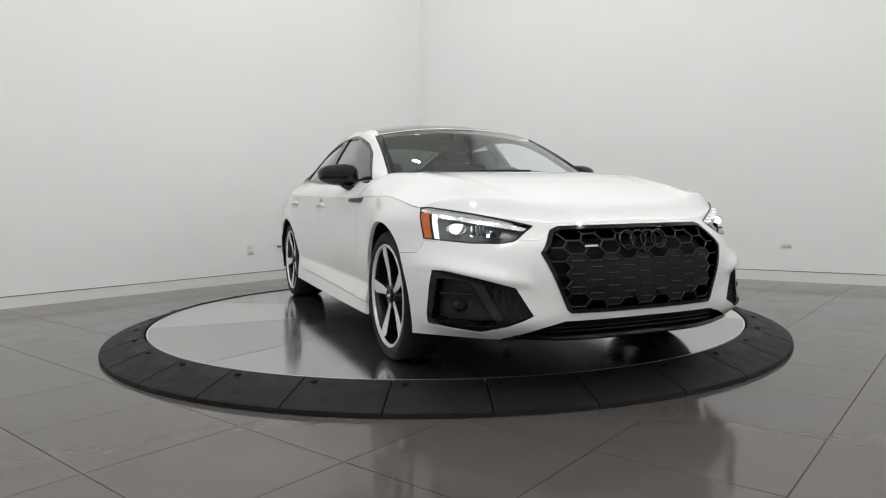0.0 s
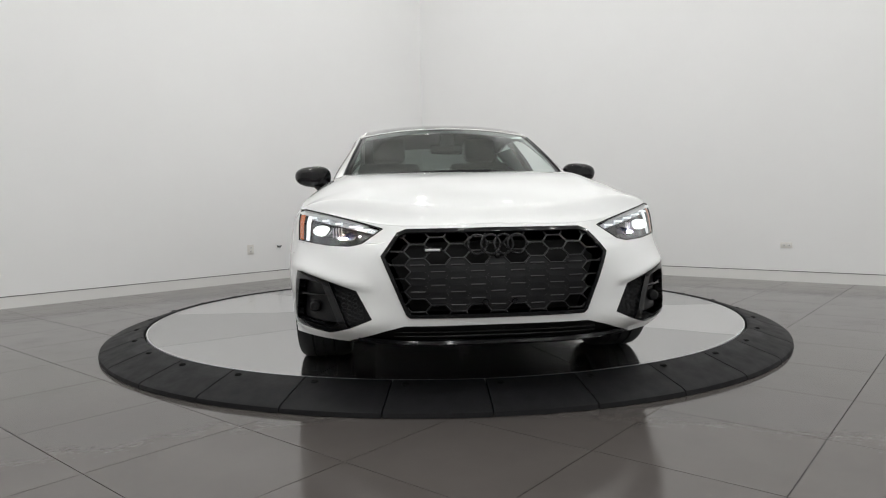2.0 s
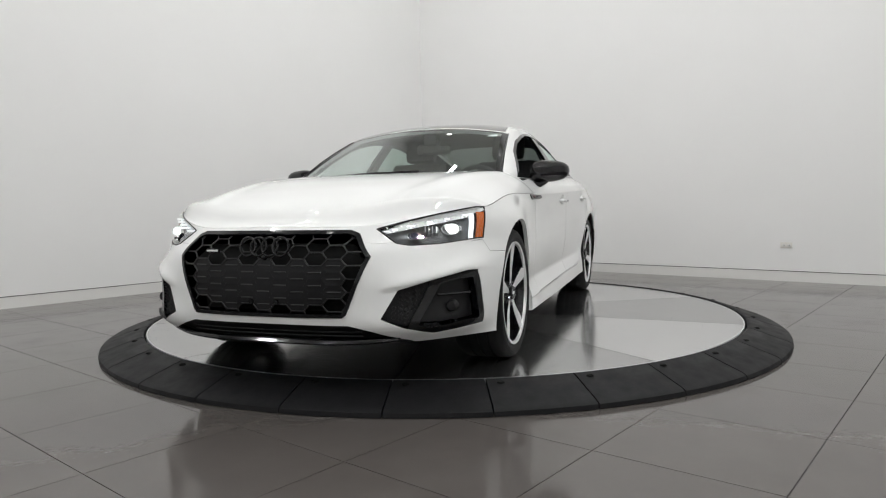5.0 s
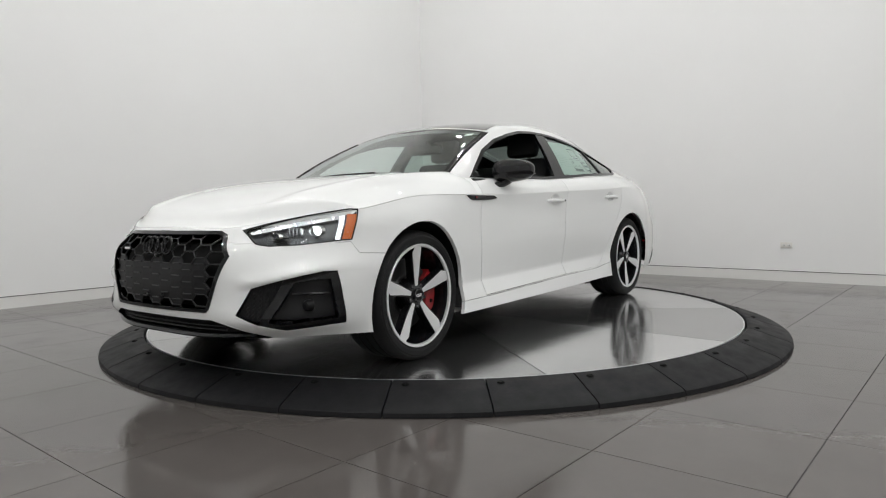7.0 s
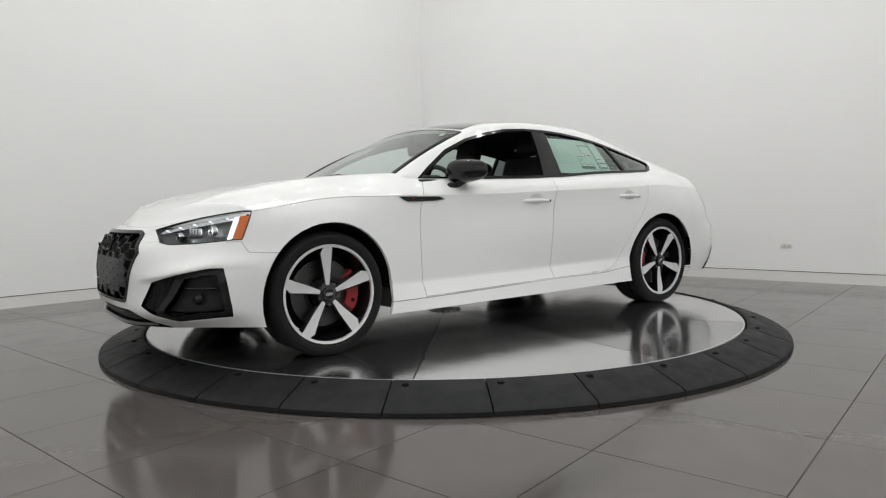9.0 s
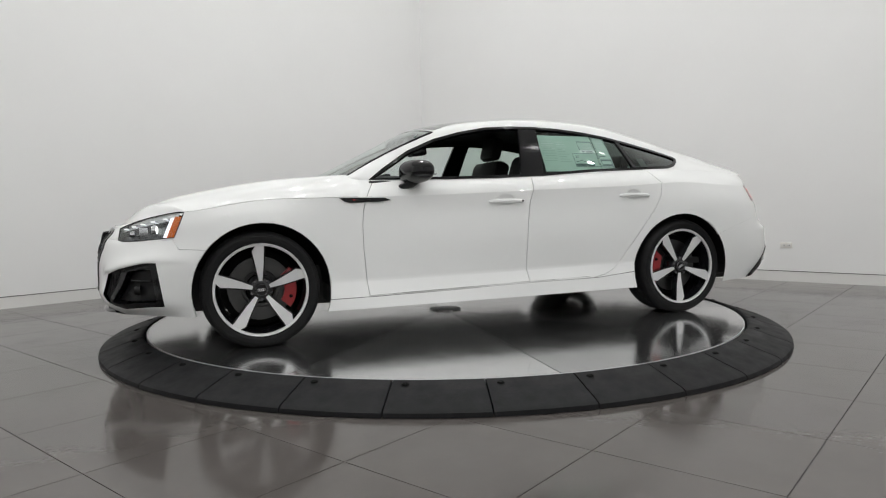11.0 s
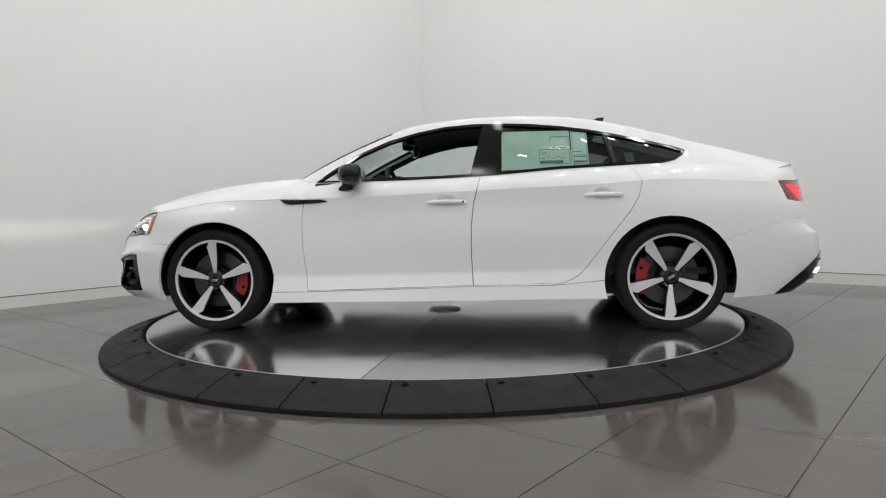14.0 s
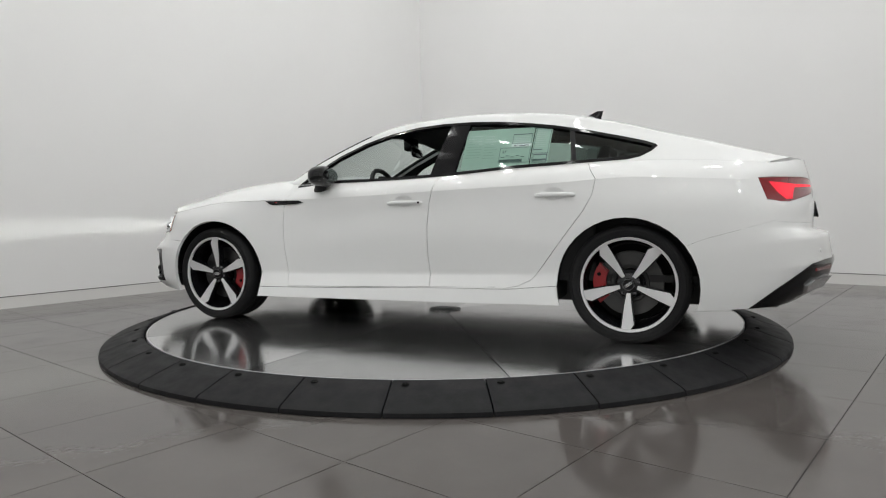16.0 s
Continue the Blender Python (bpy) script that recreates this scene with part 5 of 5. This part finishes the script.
for i in range(4):
    cy = -0.081 + 0.054 * i
    ring_x = nose_x(0.0, 0.606) + 0.012 + (0.002 if i % 2 else 0.0)
    part("emblem_ring", tube([(ring_x - 0.22 * 0.0385 * math.sin(2 * math.pi * q / 36), cy + 0.0385 * math.cos(2 * math.pi * q / 36), 0.606 + 0.0385 * math.sin(2 * math.pi * q / 36)) for q in range(36)], 0.0052, 8, closed=True),
         M_EMBLEM, grille, "plain gloss black ring")
badge_x = nose_x(-0.262, 0.59)
bd = part("badge", box(-0.004, 0.004, -0.036, 0.036, -0.009, 0.009, 0.002, pose(badge_x + 0.004, -0.262, 0.588, 0, 0, -6)), M_BLACK_GLOSS, grille)
part("badge_bar", box(0.0035, 0.006, -0.030, 0.030, -0.0045, 0.0045, 0.001, pose(badge_x + 0.004, -0.262, 0.588, 0, 0, -6)), M_RIM, grille, "plain silver badge bar")
for y in (-0.055, 0.065):
    part("parking_sensor", moved(lathe([(0.001, 0.0), (0.010, 0.0), (0.012, -0.006)], 14, "x"), Matrix.Translation((nose_x(y, 0.375) + 0.002, y, 0.375))), M_BLACK_GLOSS, grille)
part("front_camera", moved(lathe([(0.001, 0.004), (0.010, 0.002), (0.014, -0.008)], 14, "x"), Matrix.Translation((nose_x(0, 0.562) + 0.004, 0.0, 0.562))), M_BLACK_GLOSS, grille)

# ---- bumper inlets, splitter, lamps ----
for s, inlet, mesh_ob, lamp in ((1, fogs[0], fog_mesh[0], lamps[0]), (-1, fogs[1], fog_mesh[1], lamps[1])):
    part("fog_sensor", moved(lathe([(0.001, 0.012), (0.018, 0.010), (0.024, 0.002), (0.026, -0.02)], 20, "x"), Matrix.Translation((nose_x(0.752, 0.345) - 0.030, s * 0.752, 0.345))), M_BLACK, inlet, "round black sensor")
    part("inlet_rib", tube([(nose_x(y, 0.395) - 0.034, s * y, 0.395) for y in (0.70, 0.73, 0.77, 0.81)], 0.006, 5), M_BLACK_GLOSS, inlet)
    hexes = bmesh.new()
    for i in range(9):
        for j in range(12):
            y, z = 0.53 + 0.024 * i, 0.265 + 0.019 * j + (0.0095 if i % 2 else 0)
            if inside(inset(FOG_MESH, 0.012), y, z):
                tube([(nose_x(y, z) - 0.014, s * (y + 0.0105 * math.cos(q * math.pi / 3)), z + 0.0085 * math.sin(q * math.pi / 3)) for q in range(6)], 0.002, 4, hexes, closed=True)
    part("inlet_honeycomb", hexes, M_BLACK, mesh_ob)
    for y, z, r, wide, mm in ((0.722, 0.664, 0.024, 1.5, M_BEAM), (0.595, 0.640, 0.017, 1.3, M_LAMP_BLUE)):
        hx = nose_x(y, z) - 0.032
        bm = bmesh.new()
        bmesh.ops.create_uvsphere(bm, u_segments=20, v_segments=12, radius=r)
        stretch_m = Matrix.Translation((hx, s * y, z)) @ Matrix.Diagonal((0.4, wide, 0.9, 1))
        moved(bm, stretch_m)
        part("projector", bm, mm, lamp, "projector lens of the headlamp")
        part("bezel", moved(lathe([(r * 1.05, 0.0), (r * 1.08, 0.05), (r * 1.16, 0.054), (r * 1.2, 0.0)], 24, "x"), stretch_m), M_LAMP_CHROME, lamp, "silvery reflector bowl")
    for k in range(4):
        y = 0.632 + 0.013 * k
        part("module_fin", box(-0.012, 0.006, -0.002, 0.002, -0.022, 0.022, 0.0008, Matrix.Translation((nose_x(y, 0.655) - 0.024, s * y, 0.655))), M_LAMP_CHROME, lamp)
    rim = [(y, z) for y, z in HEADLAMP if y < 0.86]
    upper = [p for p in rim if p[1] > 0.65]
    lower = [p for p in rim if p[1] < 0.65]
    path = []
    for chain in (lower[:], upper):
        for (y0, z0), (y1, z1) in zip(chain, chain[1:]):
            for q in range(6):
                y, z = y0 + (y1 - y0) * q / 6, z0 + (z1 - z0) * q / 6
                path.append((nose_x(y, z) - 0.001, s * y, z))
    path.append((nose_x(0.80, 0.7585) - 0.001, s * 0.80, 0.7585))
    for q in range(9):
        z = 0.757 - 0.134 * q / 8
        x = 1.765 + (0.76 - z) * 0.406
        path.append((x, s * (flank_y(x, z) - 0.001), z))
    part("lamp_seal", tube(path, 0.0034, 6, closed=True), M_BLACK, lamp, "black seal round the lamp")
    # low beam: a glowing slit behind a flat shade, level with the road
    bx = nose_x(0.625, 0.634) - 0.021
    ch = bmesh.new()
    for z0, z1 in ((0.6351, 0.638), (0.630, 0.6329)):
        add_box(ch, bx - 0.003, bx + 0.030, min(s * 0.609, s * 0.641), max(s * 0.609, s * 0.641), z0, z1)
    for y0, y1 in ((0.606, 0.6092), (0.6408, 0.644)):
        add_box(ch, bx - 0.008, bx + 0.030, min(s * y0, s * y1), max(s * y0, s * y1), 0.630, 0.638)
    add_box(ch, bx - 0.008, bx - 0.003, min(s * 0.606, s * 0.644), max(s * 0.606, s * 0.644), 0.630, 0.638)
    part("beam_shade", ch, M_DARK, lamp, smooth=False)
    slit = bmesh.new()
    add_box(slit, bx - 0.002, bx, min(s * 0.610, s * 0.640), max(s * 0.610, s * 0.640), 0.6329, 0.6351)
    part("beam_slit", slit, M_SLIT, lamp, "glowing low-beam slit", smooth=False)
    for k in range(5):
        y = 0.52 + 0.06 * k
        z = 0.668 + (y - 0.52) * 0.225
        part("light_element", box(-0.003, 0.003, -0.022, 0.022, -0.0035, 0.0035, 0.001, Matrix.Translation((nose_x(y, z) - 0.010, s * y, z)) @ Matrix.Rotation(-0.5 * s, 4, "Z")), M_LED, lamp, "white light element")
split = bmesh.new()
for off, zz, r in ((-0.012, 0.205, 0.012),):
    pts = []
    for q in range(41):
        y = -0.56 + 1.12 * q / 40
        pts.append((nose_x(y, 0.22) + off, y, zz + 0.016 * (abs(y) / 0.56) ** 4))
    tube(pts, r, 6, split, flat=1.8)
splitter = part("front_splitter", split, M_BLACK_GLOSS, car, "gloss black front splitter")
slat = bmesh.new()
for zz in (0.232, 0.25):
    tube([(nose_x(y, zz) - 0.02, y, zz) for y in [-0.42 + 0.84 * q / 16 for q in range(17)]], 0.004, 5, slat)
part("intake_slat", slat, M_BLACK, car)

# ---- tail ----
for s in (1, -1):
    tip = [(0.42, 0.290), (0.70, 0.285), (0.735, 0.325), (0.70, 0.355), (0.44, 0.355)]
    part("exhaust_trim", prism(tip, lambda a, b, k: (tail_x(a, b) - 0.028 + k, s * a, b), 0.05), M_LAMP_CHROME, diffuser, "dark chrome exhaust trim", smooth=False)
    part("rear_reflector", prism([(0.48, 0.398), (0.69, 0.398), (0.70, 0.414), (0.48, 0.414)], lambda a, b, k: (tail_x(a, b) - 0.014 + k, s * a, b), 0.01), M_RED, diffuser, "red rear reflector", smooth=False)
    for y in (0.25, 0.62):
        part("parking_sensor", moved(lathe([(0.001, 0.0), (0.010, 0.0), (0.012, 0.006)], 14, "x"), Matrix.Translation((tail_x(y, 0.50) - 0.002, s * y, 0.50))), M_WHITE, bumper_r)
plate = part("plate_holder", box(-0.006, 0.006, -0.26, 0.26, -0.045, 0.045, 0.003, Matrix.Translation((tail_x(0.2, 0.71) - 0.004, 0.0, 0.71)) @ Matrix.Rotation(radians(12), 4, "Y")), M_BLACK, car, "plain black number plate holder")
part("boot_badge", box(-0.006, 0.006, -0.07, 0.07, -0.022, 0.022, 0.004, Matrix.Translation((tail_x(0.0, 0.80) - 0.003, 0.0, 0.80))), M_BLACK_GLOSS, car, "plain black badge")


# ---- wall fittings ----
def outlet(m, wide, high, label):
    ob = empty("wall_outlet", label, "outlet")
    part("cover_plate", box(-wide / 2, wide / 2, -0.006, 0.0, -high / 2, high / 2, 0.002), M_PLASTIC_WHITE, ob)
    for k in (-1, 1):
        dx, dz = (k * 0.024, 0) if wide > high else (0, k * 0.02)
        sock = part("socket", box(dx - 0.016, dx + 0.016, -0.009, -0.005, dz - 0.014, dz + 0.014, 0.004), M_BASE, ob)
        for e in (-0.006, 0.006):
            part("slot", box(dx + e - 0.0016, dx + e + 0.0016, -0.0095, -0.0085, dz - 0.006, dz + 0.004), M_DARK, sock)
    ob.matrix_basis = m
    return ob


def on_wall(d, dist, z):
    """A pose on a wall that starts at the corner and runs along d; -y faces the room."""
    p = CORNER + d * dist
    n = Vector((d.y, -d.x, 0))
    if n.dot(p) < 0:
        n = -n
    return Matrix.Translation((p.x, p.y, z)) @ Matrix.Rotation(math.atan2(n.y, n.x) - math.pi / 2, 4, "Z")


outlet(on_wall(DIR_L, 3.08, 0.30), 0.085, 0.115, "white wall outlet with two sockets above the baseboard")
outlet(on_wall(DIR_R, 5.10, 0.293), 0.115, 0.06, "white sideways wall outlet above the baseboard")
hook = empty("wall_tap", "small dark metal fitting on the white wall", "wall fitting")
part("body", moved(lathe([(0.001, -0.05), (0.014, -0.05), (0.016, -0.03), (0.012, 0.0)], 14, "y"), Matrix.Identity(4)), M_CHROME, hook)
part("spout", tube([(-0.03, -0.03, 0.012), (0.0, -0.035, 0.0), (0.03, -0.04, 0.014)], 0.007, 6), M_CHROME, hook)
hook.matrix_basis = on_wall(DIR_L, 2.69, 0.315)

# ---- floor tiles ----
TA, TU, TV, TX, TY = radians(50.42), 0.613, 0.588, -1.195, -2.80
tile_u, tile_v = Vector((math.sin(TA), -math.cos(TA), 0)), Vector((math.cos(TA), math.sin(TA), 0))
gap_half = 0.0018
tile_bm = box(gap_half, TU - gap_half, gap_half, TV - gap_half, -0.012, 0.0)
tile_me = None
cells = []
for i in range(-20, 21):
    for j in range(-20, 20):
        c = Vector((TX, TY, 0)) + tile_u * (TU * (i + 0.5)) + tile_v * (TV * (j + 0.5))
        q = c - CORNER
        det = DIR_R.x * DIR_L.y - DIR_R.y * DIR_L.x
        a = (q.x * DIR_L.y - q.y * DIR_L.x) / det
        b = (DIR_R.x * q.y - DIR_R.y * q.x) / det
        if -0.3 < a < ROOM + 0.3 and -0.3 < b < ROOM + 0.3 and c.length > 1.65:
            cells.append(((c - Vector((0, -1.0, 0))).length, i, j))
cells.sort()
rot = Matrix(((tile_u.x, tile_v.x, 0, 0), (tile_u.y, tile_v.y, 0, 0), (0, 0, 1, 0), (0, 0, 0, 1)))
far_bm = bmesh.new()
for n, (_, i, j) in enumerate(cells):
    o = Vector((TX, TY, FLOOR)) + tile_u * (TU * i) + tile_v * (TV * j)
    m = Matrix.Translation(o) @ rot
    if n < 290:
        if tile_me is None:
            ob = part("tile", tile_bm, M_TILE, FLOOR_OB, smooth=False)
            tile_me = ob.data
        else:
            ob = new("tile", tile_me)
            ob.parent = FLOOR_OB
        ob.matrix_basis = m
    else:
        add_box(far_bm, gap_half, TU - gap_half, gap_half, TV - gap_half, -0.012, 0.0, m=m)
tagged(part("far_tiles", far_bm, M_TILE, FLOOR_OB, smooth=False), kind="stuff")


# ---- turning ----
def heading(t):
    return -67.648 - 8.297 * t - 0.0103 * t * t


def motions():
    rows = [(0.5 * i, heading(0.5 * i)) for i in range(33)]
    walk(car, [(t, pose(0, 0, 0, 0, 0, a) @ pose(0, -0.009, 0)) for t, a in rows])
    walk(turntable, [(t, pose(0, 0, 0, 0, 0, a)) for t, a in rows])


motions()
